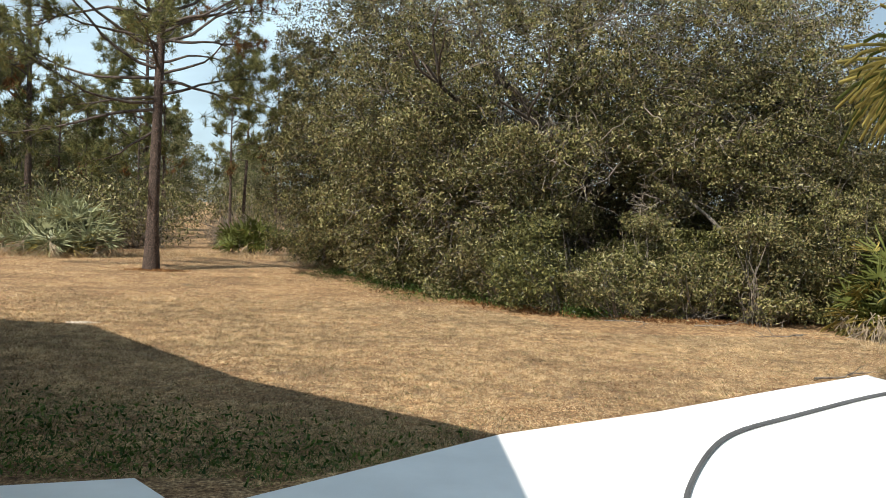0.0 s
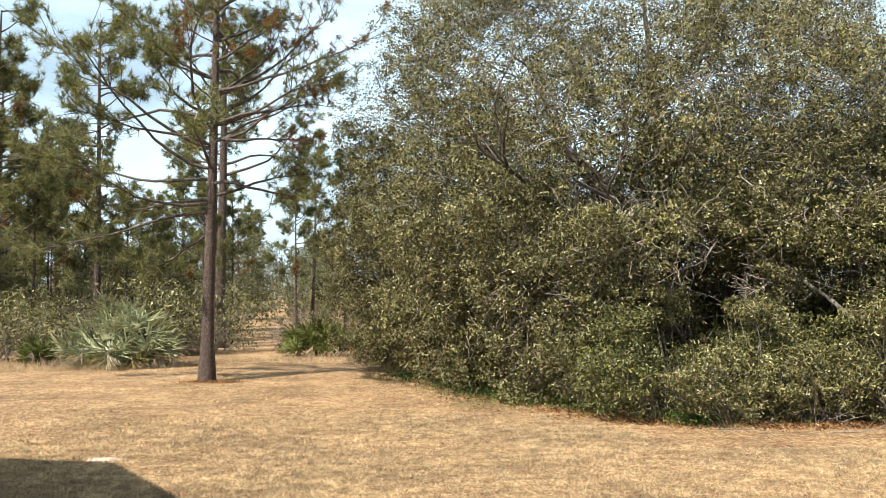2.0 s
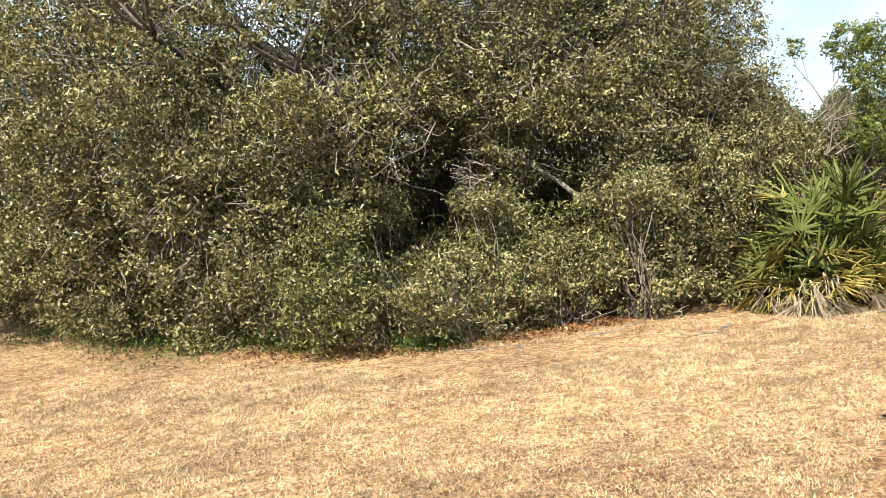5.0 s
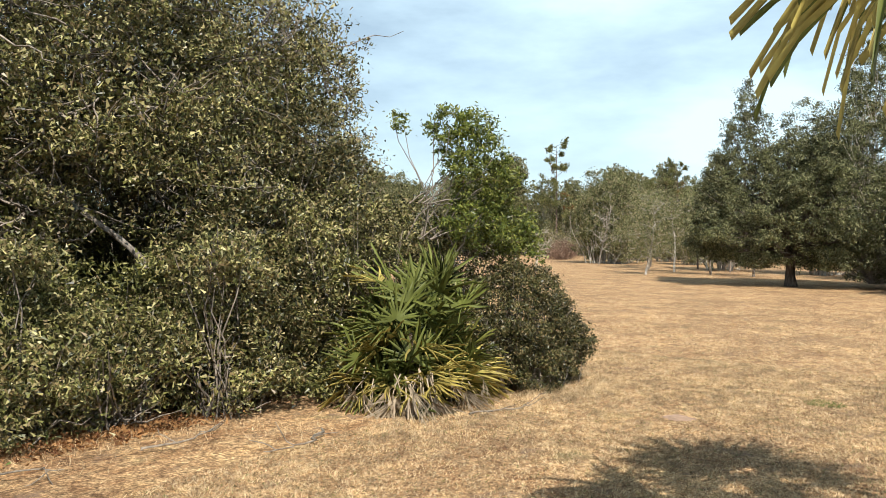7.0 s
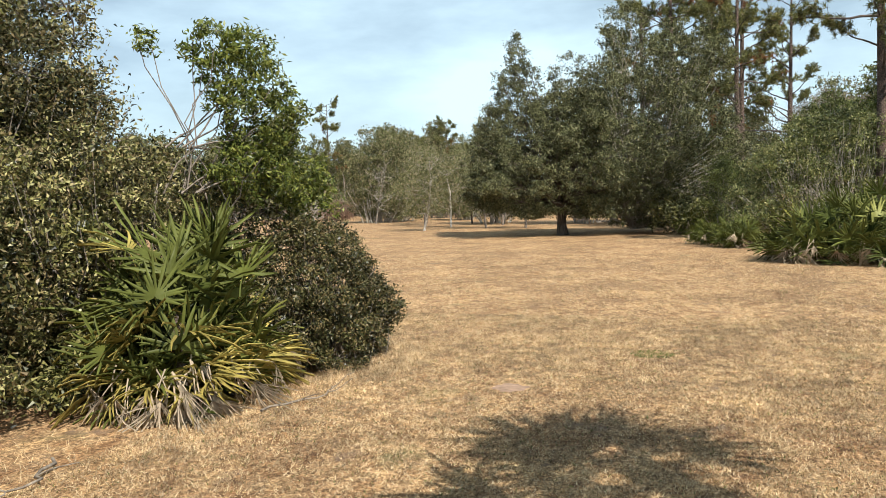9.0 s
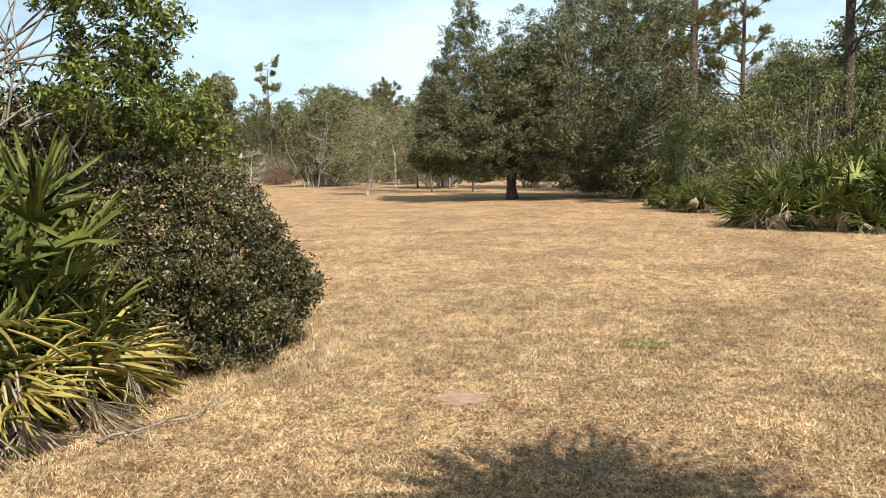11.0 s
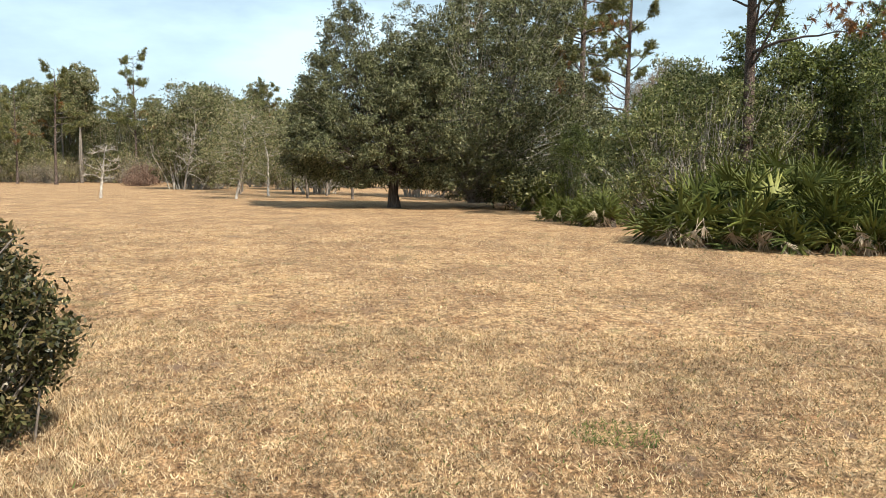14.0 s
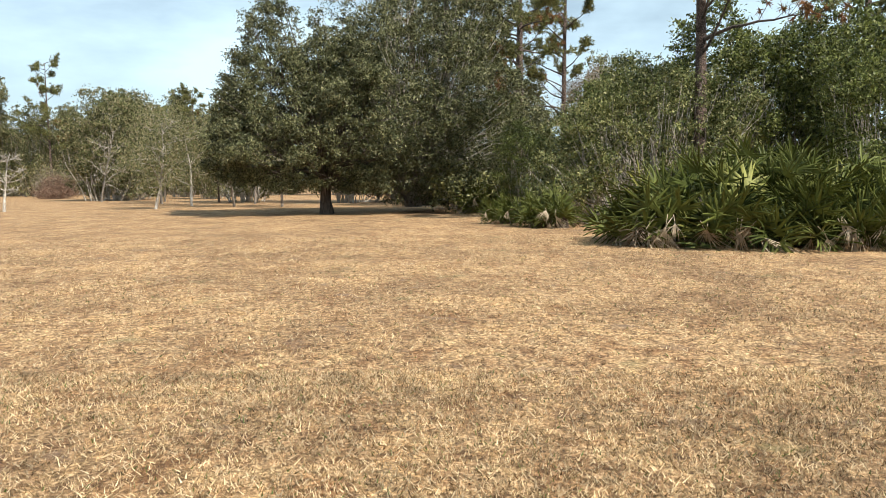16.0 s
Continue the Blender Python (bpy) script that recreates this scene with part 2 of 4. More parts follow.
PALE_BARK = bark_material("pale_bark", (0.22, 0.19, 0.16), (0.55, 0.52, 0.47), 12, (1, 1, 0.5), 0.01)
STEM = bark_material("grey_stems", (0.09, 0.075, 0.06), (0.28, 0.245, 0.21), 20, (1, 1, 0.5), 0.005)
PALM_BARK = bark_material("palm_bark", (0.07, 0.05, 0.04), (0.24, 0.19, 0.15), 12, (1, 1, 2.5), 0.04)
SAND = plain("bare_sandy_soil", (0.29, 0.19, 0.13), 0.95, 0.3, 14)
PALE_SAND = plain("pale_sand", (0.50, 0.42, 0.33), 0.95, 0.25, 14)
DEAD_WOOD = bark_material("weathered_wood", (0.10, 0.08, 0.065), (0.30, 0.26, 0.21), 22, (1, 1, 0.5), 0.004)
HOSE = plain("grey_rubber", (0.09, 0.09, 0.09), 0.6)
STUCCO = plain("tan_stucco", (0.36, 0.31, 0.25), 0.9, 0.08, 8)
ROOFING = plain("brown_shingle", (0.10, 0.085, 0.075), 0.9, 0.35, 20)
WHITE_PAINT = plain("white_paint", (0.78, 0.78, 0.76), 0.5, 0.05)


# ---- mesh helpers ----
def mesh_of(name, verts, faces, mat, smooth=False):
    verts = np.asarray(verts, dtype=np.float32).reshape(-1, 3)
    faces = np.asarray(faces, dtype=np.int32)
    k = faces.shape[1]
    me = bpy.data.meshes.new(name)
    me.vertices.add(len(verts))
    me.vertices.foreach_set("co", verts.ravel())
    me.loops.add(faces.size)
    me.loops.foreach_set("vertex_index", faces.ravel())
    me.polygons.add(len(faces))
    me.polygons.foreach_set("loop_start", np.arange(0, faces.size, k, dtype=np.int32))
    me.materials.append(mat)
    me.update(calc_edges=True)
    me.validate()
    if smooth:
        me.polygons.foreach_set("use_smooth", np.ones(len(faces), dtype=bool))
    return me


def piece(name, me, parent=None, label="", kind=""):
    ob = new(name, me)
    ob.parent = parent
    return tagged(ob, label, kind=kind)


def part(name, bm, mat, parent=None, label="", kind=""):
    me = bpy.data.meshes.new(name)
    bm.to_mesh(me)
    bm.free()
    me.materials.append(mat)
    return piece(name, me, parent, label, kind)


def thing(name, place, label, category, group=""):
    ob = new(name)
    ob.location = place
    return tagged(ob, label, category, group)


def unit(v):
    return v / np.maximum(np.linalg.norm(v, axis=-1, keepdims=True), 1e-9)


def tube(points, radii, sides=6):
    """One tapered tube as (verts, quads)."""
    p = np.asarray(points, float)
    r = np.asarray(radii, float)
    t = unit(np.gradient(p, axis=0))
    ref = np.array([0.0, 0.0, 1.0]) if abs(t[0][2]) < 0.8 else np.array([1.0, 0.0, 0.0])
    a = unit(np.cross(t, ref))
    b = np.cross(t, a)
    ang = np.linspace(0, 2 * np.pi, sides, endpoint=False)
    v = p[:, None] + r[:, None, None] * (np.cos(ang)[None, :, None] * a[:, None] + np.sin(ang)[None, :, None] * b[:, None])
    i = np.arange(len(p) - 1)[:, None] * sides
    j = np.arange(sides)[None]
    k = (j + 1) % sides
    f = np.stack([i + j, i + k, i + sides + k, i + sides + j], -1).reshape(-1, 4)
    return v.reshape(-1, 3), f


def joined(pieces):
    vs, fs, at = [], [], 0
    for v, f in pieces:
        vs.append(v)
        fs.append(f + at)
        at += len(v)
    return np.concatenate(vs), np.concatenate(fs)


def leaves(centres, rng, length, width, lean=None, spread=1.0, full=False):
    """Pointed leaves, one at each centre, four-sided if full; lean: a direction that they follow."""
    n = len(centres)
    d = rng.normal(size=(n, 3)) * spread
    if lean is not None:
        d = d + lean
    d = unit(d)
    s = unit(np.cross(d, rng.normal(size=(n, 3))))
    up = np.cross(s, d)
    ln = (length * rng.uniform(0.6, 1.35, n))[:, None]
    wd = (width * rng.uniform(0.7, 1.3, n))[:, None]
    mid = centres + up * wd * 0.25
    v = np.stack([centres - d * ln / 2, mid + s * wd / 2, centres + d * ln / 2, mid - s * wd / 2], 1)
    if not full:
        v = np.stack([centres - d * ln / 2 + s * wd / 2, centres + d * ln / 2, centres - d * ln / 2 - s * wd / 2], 1)
        return v.reshape(-1, 3), np.arange(n * 3).reshape(n, 3)
    return v.reshape(-1, 3), np.arange(n * 4).reshape(n, 4)


def slivers(centres, ends, width, rng):
    """Thin pointed blades from centres to ends, as triangles."""
    d = ends - centres
    s = unit(np.cross(d, rng.normal(size=d.shape))) * width / 2
    v = np.stack([centres - s, centres + s, ends], 1)
    n = len(centres)
    return v.reshape(-1, 3), np.arange(n * 3).reshape(n, 3)


def clumps(blobs, rng, per_area, clump, per_clump, low=0.05, shell=0.32):
    """Leaf centres in clumps over the outside of a set of lobes, with ragged edges and gaps."""
    got = []
    for x, y, z, rx, ry, rz in blobs:
        area = 4 * np.pi * ((rx * ry + ry * rz + rx * rz) / 3)
        n = max(4, int(area * per_area))
        d = unit(rng.normal(size=(n, 3)))
        k = 1 - shell * rng.random(n) ** 1.5 + 0.12 * np.sin(d[:, 0] * 7 + x) * np.cos(d[:, 2] * 6 + y) + 0.05 * rng.normal(size=n)
        c = np.array([x, y, z]) + d * k[:, None] * np.array([rx, ry, rz])
        inside = np.zeros(n, bool)
        for bx, by, bz, sx, sy, sz in blobs:
            if (bx, by, bz) != (x, y, z):
                inside |= (((c - (bx, by, bz)) / (sx, sy, sz)) ** 2).sum(1) < 0.45
        c = c[~inside]
        r = clump * rng.uniform(0.5, 1.3, len(c))
        m = rng.normal(size=(len(c), per_clump, 3)) * 0.5 * r[:, None, None]
        m[:, :, 2] *= 0.7
        got.append((c[:, None] + m).reshape(-1, 3))
    got = np.concatenate(got)
    return got[got[:, 2] > low]


def wander(rng, start, way, length, steps=7, bend=0.12, rise=0.0):
    p = [np.array(start, float)]
    d = unit(np.array(way, float))
    for _ in range(steps):
        d = unit(d + rng.normal(size=3) * bend + np.array([0, 0, rise]))
        p.append(p[-1] + d * length / steps)
    return np.array(p)


def ragged(blobs, n, seed, small=0.16, big=0.34):
    """The lobes, and n small ones sticking out of them, for an uneven outline."""
    r = random.Random(seed)
    out = list(blobs)
    total = sum(b[3] * b[5] for b in blobs)
    for b in blobs:
        for _ in range(max(1, round(n * b[3] * b[5] / total))):
            d = Vector((r.gauss(0, 1), r.gauss(0, 1), r.gauss(0.25, 1))).normalized()
            k, s = r.uniform(0.85, 1.12), r.uniform(small, big)
            out.append((b[0] + d.x * b[3] * k, b[1] + d.y * b[4] * k, max(0.3, b[2] + d.z * b[5] * k), b[3] * s, b[4] * s, b[5] * s * r.uniform(0.7, 1.3)))
    return out


def stems(rng, base, tops, r0, sides=4, twig=0.004):
    out = []
    for t in tops:
        s = np.array(base, float) + rng.normal(size=3) * np.array([0.1, 0.1, 0])
        k = np.linspace(0, 1, 6)[:, None]
        p = s * (1 - k) + np.array(t) * k + rng.normal(size=(6, 3)) * 0.05 * np.linalg.norm(t - s) * k * (1 - k) * 3
        out.append(tube(p, np.linspace(r0, twig, 6), sides))
    return out


# ---- ground ----
GROUND = [(-2500, -2500), (2500, -2500), (2500, 2500), (-2500, 2500)]
bm = bmesh.new()
bm.faces.new([bm.verts.new((x, y, 0)) for x, y in GROUND])
part("ground", bm, TURF, None, "dry tan lawn running out into an open field", "structure")


def slab(name, outline, top, bottom, mat, label, bevel=0.012):
    bm = bmesh.new()
    f = bm.faces.new([bm.verts.new((x, y, bottom)) for x, y in outline])
    up = bmesh.ops.extrude_face_region(bm, geom=[f])["geom"]
    bmesh.ops.translate(bm, verts=[g for g in up if isinstance(g, bmesh.types.BMVert)], vec=(0, 0, top - bottom))
    bmesh.ops.recalc_face_normals(bm, faces=bm.faces)
    if bevel:
        bmesh.ops.bevel(bm, geom=[e for e in bm.edges], offset=bevel, segments=2, affect="EDGES")
    return part(name, bm, mat, None, label, "structure")


slab("pavement", [(1.18, 3.42), (2.76, 4.66), (4.2, 5.38), (5.6, 6.2), (7.2, 7.1), (7.3, 6.4), (6.2, 3.6), (3.2, -3.2), (-0.2, -3.2), (0.95, 2.6)], 0.04, -0.1, CONCRETE, "pale sunlit concrete patio slab beside the lawn")
slab("pavement", [(0.6, 3.74), (0.85, 3.40), (0.2, 2.4), (-1.2, 3.1), (-1.0, 3.25), (-0.1, 3.6)], 0.04, -0.1, CONCRETE, "pale concrete pad next to the patio")

# ---- house behind the camera ----
house = thing("house", (0, 0, 0), "single-storey tan house with a shingle roof beside the patio", "house")


def prism(outline, z0, z1):
    bm = bmesh.new()
    f = bm.faces.new([bm.verts.new((x, y, z0)) for x, y in outline])
    up = bmesh.ops.extrude_face_region(bm, geom=[f])["geom"]
    bmesh.ops.translate(bm, verts=[g for g in up if isinstance(g, bmesh.types.BMVert)], vec=(0, 0, z1 - z0))
    bmesh.ops.recalc_face_normals(bm, faces=bm.faces)
    return bm


EAVE = [(-3.3, 7.3), (-1.2, 4.42), (0.75, 2.75), (0.35, -4.0), (-9.5, -4.0), (-9.5, 8.6)]
INSET = [(-3.5, 6.7), (-1.6, 4.1), (0.2, 2.5), (-0.1, -3.6), (-9.0, -3.6), (-9.0, 7.8)]
part("wall", prism(INSET, 0, 2.95), STUCCO, house)
part("fascia", prism(EAVE, 2.95, 3.2), WHITE_PAINT, house, "white painted fascia")
bm = bmesh.new()
low = [bm.verts.new((x, y, 3.203)) for x, y in EAVE]
high = [bm.verts.new((-4.6 + (x + 4.6) * 0.3, 1.8 + (y - 1.8) * 0.3, 4.3)) for x, y in EAVE]
for i in range(6):
    bm.faces.new([low[i], low[(i + 1) % 6], high[(i + 1) % 6], high[i]])
bm.faces.new(high)
bmesh.ops.recalc_face_normals(bm, faces=bm.faces)
part("roof", bm, ROOFING, house, "brown shingle roof")

# ---- kinds of plants ----
def frond_mesh(name, mat, seed, segments=19, petiole=0.55, blade=0.5, droop=0.12, open_angle=112, width=0.034, bend=0.0):
    """A fan leaf along +x: a thin stalk and a pleated fan, whole near the stalk and split into narrow pointed segments."""
    rng = np.random.default_rng(seed)
    k = np.linspace(0, 1, 5)
    stalk = np.stack([k * petiole, k * 0, 0.10 * petiole * np.sin(k * 2.2)], 1)
    sv, sf = tube(stalk, np.linspace(0.011, 0.006, 5), 4)
    tip = stalk[-1]
    verts, faces = list(sv), list(sf)
    edges = [radians(open_angle) * (2 * i / segments - 1) for i in range(segments + 1)]

    def spot(a, r, lift, drop=0.0):
        x, y, z = math.cos(a) * r, math.sin(a) * r, r * (lift + 0.16 * abs(math.sin(a)))
        cb, sb = math.cos(radians(bend)), math.sin(radians(bend))
        verts.append(tip + np.array([x * cb + z * sb, y, z * cb - x * sb - drop]))
        return len(verts) - 1

    inner = [spot(a, 0.012, 0) for a in edges]
    outer = [spot(a, blade * 0.2, 0.05) for a in edges]
    mid_in, mid_out = [], []
    for i in range(segments):
        a = (edges[i] + edges[i + 1]) / 2
        mid_in.append(spot(a, 0.012, 0))
        mid_out.append(spot(a, blade * 0.2, -0.02))
        faces += [[inner[i], mid_in[i], mid_out[i], outer[i]], [mid_in[i], inner[i + 1], outer[i + 1], mid_out[i]]]
        ln = blade * (0.72 + 0.28 * math.cos(a * 0.62)) * rng.uniform(0.68, 1.12)
        fall = droop * rng.uniform(0.2, 2.0)
        b = a + rng.normal() * 0.11
        lift = rng.normal() * 0.17
        w = width * rng.uniform(0.85, 1.1)
        rows = [(outer[i], mid_out[i], outer[i + 1])]
        for r, ww, dr in ((0.55, w * 0.5, 0.1), (0.82, w * 0.34, 0.45), (1.0, 0.0015, 1.0)):
            rr = ln * r
            rows.append((spot(b - ww / rr, rr, 0.04 + lift, fall * ln * dr), spot(b, rr, lift, fall * ln * dr), spot(b + ww / rr, rr, 0.04 + lift, fall * ln * dr)))
        for lo, hi in zip(rows, rows[1:]):
            faces += [[lo[0], lo[1], hi[1], hi[0]], [lo[1], lo[2], hi[2], hi[1]]]
    m = segments // 2
    faces.append([16, 18, inner[m], inner[m + 1]])
    return mesh_of(name, np.array(verts), np.array(faces), mat)


def fan_set(mat, width, segments):
    """Fans from upright ones, bent up from the stalk, to drooping ones."""
    return [frond_mesh("frond", mat, seed, droop=d, bend=b, width=width, petiole=0.34, segments=segments, open_angle=a)
            for seed, d, b, a in ((1, 0.03, -52, 112), (2, 0.05, -30, 104), (8, 0.06, -8, 94), (3, 0.12, 16, 88), (9, 0.22, 38, 84))]


GREEN_FRONDS = fan_set(FROND, 0.036, 15)
GREY_FRONDS = fan_set(FROND_GREY, 0.034, 15)
WIDE_FRONDS = fan_set(FROND, 0.040, 14)
YELLOW_FRONDS = [frond_mesh("frond", FROND_YELLOW, s, droop=d, bend=b, width=0.034, petiole=0.36, segments=14, open_angle=92) for s, d, b in ((4, 0.2, 30), (5, 0.3, 50))]
DEAD_FRONDS = [frond_mesh("frond", FROND_DEAD, s, 13, 0.30, 0.44, 0.3, w, 0.018, b) for s, w, b in ((6, 30, 30), (7, 45, 50), (9, 22, 65))]


def frond_at(parent, me, base, heading, height, size, roll=0.0, label=""):
    ob = piece("frond", me, parent, label)
    ob.matrix_basis = Matrix.LocRotScale(base, Euler((radians(roll), radians(-height), radians(90 - heading)), "XYZ"), (size, size, size))
    return ob


def frond_mass(parent, fans, axes, count, size, rng):
    """Fans packed inside a mound, too close to pick apart, joined into one mesh."""
    vs, fs = [], []
    for _ in range(count):
        me = rng.choice(fans)
        co = np.empty(len(me.vertices) * 3)
        me.vertices.foreach_get("co", co)
        quads = np.empty(len(me.loops), dtype=np.int32)
        me.loops.foreach_get("vertex_index", quads)
        d = Vector((rng.gauss(0, 1), rng.gauss(0, 1), abs(rng.gauss(0, 0.8)))).normalized()
        k = rng.uniform(0.3, 0.92)
        root = Vector((d.x * axes[0], d.y * axes[1], max(0.1, d.z * axes[2]))) * k - d * 0.5 * size
        root.z = max(root.z, 0.08)
        way = (d + Vector((rng.gauss(0, 0.35), rng.gauss(0, 0.35), rng.gauss(0.2, 0.3)))).normalized()
        turn = Euler((radians(rng.uniform(-60, 60)), -math.asin(max(-1, min(1, way.z))), math.atan2(way.y, way.x)), "XYZ").to_matrix()
        vs.append(co.reshape(-1, 3) @ np.array(turn).T * size * rng.uniform(0.75, 1.1) + np.array(root))
        fs.append(quads.reshape(-1, 4))
    v, f = joined(list(zip(vs, fs)))
    v[:, 2] = np.maximum(v[:, 2], 0.01)
    piece("frond_mass", mesh_of("frond_mass", v, f, fans[0].materials[0]), parent, "crowded inner fans", "stuff")


def palmetto(place, axes, count, size, label, seed, yellow=0.1, dead=10, group="", fans=None, fill=0):
    """Saw palmetto: fans on stalks all over a low mound, dead ones hanging round the foot. axes: half length, half width, height."""
    rng = random.Random(seed)
    top = thing("saw_palmetto", place, label, "palmetto", group)
    for _ in range(max(3, int(count / 18))):
        x, y = rng.uniform(-0.5, 0.5) * axes[0], rng.uniform(-0.5, 0.5) * axes[1]
        v, f = tube([(x, y, -0.02), (x + 0.03, y, 0.12), (x * 1.02, y * 1.02 + 0.02, 0.45 * axes[2])], [0.07, 0.06, 0.045], 7)
        piece("stem", mesh_of("stem", v, f, PALM_BARK, True), top, "shaggy brown stem")
    reach = 0.72 * size
    for i in range(count):
        d = Vector((rng.gauss(0, 1), rng.gauss(0, 1), abs(rng.gauss(0, 0.9)))).normalized()
        k = rng.uniform(0.78, 1.06) if i % 4 else rng.uniform(0.45, 0.8)
        end = Vector((d.x * axes[0], d.y * axes[1], max(0.12, d.z * axes[2]))) * k
        way = (Vector((d.x, d.y, d.z * 0.9 + 0.38)).normalized() + Vector((rng.gauss(0, 0.3), rng.gauss(0, 0.3), rng.gauss(0, 0.22)))).normalized()
        s = size * rng.uniform(0.72, 1.12)
        root = end - way * reach * s / size
        root.z = max(root.z, 0.08)
        low = d.z < 0.35
        me = rng.choice(YELLOW_FRONDS) if rng.random() < yellow * (2.0 if low else 0.6) else rng.choice(fans or GREEN_FRONDS)
        frond_at(top, me, root, math.degrees(math.atan2(way.x, way.y)), math.degrees(math.asin(max(-1, min(1, way.z)))), s, rng.uniform(-55, 55))
    if fill:
        frond_mass(top, fans or GREEN_FRONDS, axes, fill, size, random.Random(seed + 100))
    for i in range(dead):
        a = rng.uniform(0, 2 * math.pi)
        x, y = math.cos(a) * axes[0] * 0.78, math.sin(a) * axes[1] * 0.78
        frond_at(top, rng.choice(DEAD_FRONDS), (x, y, rng.uniform(0.28, 0.5) * size), math.degrees(math.atan2(x, y)) + rng.gauss(0, 40), rng.uniform(-70, -15), size * rng.uniform(0.5, 0.85), rng.uniform(-70, 70), "dead tan frond")
    return top


def needles_at(points, ways, rng, count, length, width):
    n = len(points)
    c = np.repeat(points, count, 0) - np.repeat(ways, count, 0) * rng.uniform(0, 0.10, (n * count, 1))
    d = unit(np.repeat(ways, count, 0) * 0.75 + rng.normal(size=(n * count, 3)) * 0.62)
    return slivers(c, c + d * (length * rng.uniform(0.7, 1.2, (n * count, 1))), width, rng)


def pine(name, place, label, seed, height, first, r0, reach, limbs=26, twigs=6, tufts=3, count=22, needle=0.2, width=0.011, dead=0.12, own=(), lean=0.0, group="", sides=9):
    """Slash pine: a scaly straight trunk, bent limbs with forking twigs, tufts of long needles at their ends."""
    rng = np.random.default_rng(seed)
    top = thing(name, place, label, "pine tree", group)
    k = np.linspace(0, 1, 14)
    wave = np.stack([lean * k * height + 0.045 * np.sin(k * 5 + seed), 0.08 * np.sin(k * 4 + 2 * seed) * k, k * height], 1)
    wave[:, :2] -= wave[0, :2]
    rad = r0 * (1 - 0.82 * k) + r0 * 0.45 * np.exp(-k * height / 0.28)
    wave[0, 2] = -0.05
    v, f = tube(wave, rad, sides)
    piece("trunk", mesh_of("trunk", v, f, PINE_BARK, True), top, "reddish brown scaly trunk")
    pts, ways, dead_pts, dead_ways = [], [], [], []
    plan = list(own)
    for i in range(limbs):
        z = first + (height - first) * (i + rng.random()) / limbs
        t = (z - first) / (height - first)
        plan.append((z, rng.uniform(0, 360), reach * (1.0 - 0.62 * t) * rng.uniform(0.55, 1.1), rng.uniform(0.0, 0.45) + 0.35 * t))
    for z, h, ln, rise in plan:
        s = np.array([np.interp(z, wave[:, 2], wave[:, i]) for i in range(3)])
        d = np.array([math.sin(radians(h)), math.cos(radians(h)), rise])
        p = wander(rng, s, d, ln, 9, 0.13, 0.02)
        rr = min(r0 * 0.3, 0.012 + 0.014 * ln)
        wood = [tube(p, np.linspace(rr, 0.008, 10), 5)]
        bare = rng.random() < dead
        for j in range(twigs):
            q = rng.uniform(0.4, 1.0) ** 0.7 if j else 1.0
            at = int(round(q * 9))
            w = unit(unit(p[min(at, 9)] - p[max(at - 1, 0)]) + rng.normal(size=3) * 0.55 + np.array([0, 0, 0.25]))
            tl = ln * rng.uniform(0.10, 0.26) + 0.14
            tp = wander(rng, p[at], w, tl, 4, 0.2, 0.06)
            wood.append(tube(tp[::2], np.linspace(0.010, 0.005, 3), 3))
            for q2 in range(tufts):
                m = 4 if q2 == 0 else int(rng.integers(1, 5))
                e = tp[m] + rng.normal(size=3) * (0.0 if q2 == 0 else 0.07)
                ww = unit(tp[m] - tp[m - 1] + np.array([0, 0, 0.15]) + rng.normal(size=3) * 0.3)
                if bare and rng.random() < 0.75:
                    if rng.random() < 0.4:
                        dead_pts.append(e), dead_ways.append(unit(ww - np.array([0, 0, 1.2])))
                else:
                    pts.append(e), ways.append(ww)
        v, f = joined(wood)
        piece("limb", mesh_of("limb", v, f, LIMB_BARK, True), top, "crooked grey-brown limb with forking twigs")
    v, f = needles_at(np.array(pts), np.array(ways), rng, count, needle, width)
    piece("needles", mesh_of("needles", v, f, NEEDLE), top, "tufts of long green needles", "stuff")
    if dead_pts:
        v, f = needles_at(np.array(dead_pts), np.array(dead_ways), rng, count, needle, width)
        piece("dead_needles", mesh_of("dead_needles", v, f, NEEDLE_DEAD), top, "drooping rust-brown dead needles", "stuff")
    return top


def bush(name, place, label, category, blobs, mat, seed, per_area=26, clump=0.13, per_clump=26, leaf=(0.055, 0.024), stem_r=0.012, stem_count=26, bark=None, group="", crown="crown", low=0.03, limbs=(), shell=0.32, twig_out=1.0, full=False):
    """A shrub or broadleaf tree: stems to its lobes, and clumps of leaves with an uneven outline."""
    rng = np.random.default_rng(seed)
    top = thing(name, place, label, category, group)
    c = clumps(blobs, rng, per_area, clump, per_clump, low, shell)
    v, f = leaves(c, rng, leaf[0], leaf[1], np.array([0, 0, 0.15]), 1.0, full)
    wood = []
    for b in blobs:
        b = np.array(b)
        k = max(2, int(stem_count * (b[3] * b[5]) / sum(q[3] * q[5] for q in blobs)))
        tips = b[:3] + unit(rng.normal(size=(k, 3))) * b[3:] * rng.uniform(0.6, 1.02 * twig_out, (k, 1))
        tips = tips[tips[:, 2] > 0.1]
        root = (b[0] * 0.5, b[1] * 0.5, 0.0) if not limbs else limbs[int(rng.integers(len(limbs)))]
        wood += stems(rng, root, tips, stem_r)
    vv, ff = joined(wood)
    piece("stem_mass", mesh_of("stem_mass", vv, ff, bark or STEM, True), top, "thin grey stems", "stuff")
    piece(crown, mesh_of(crown, v, f, mat), top, kind="stuff")
    return top


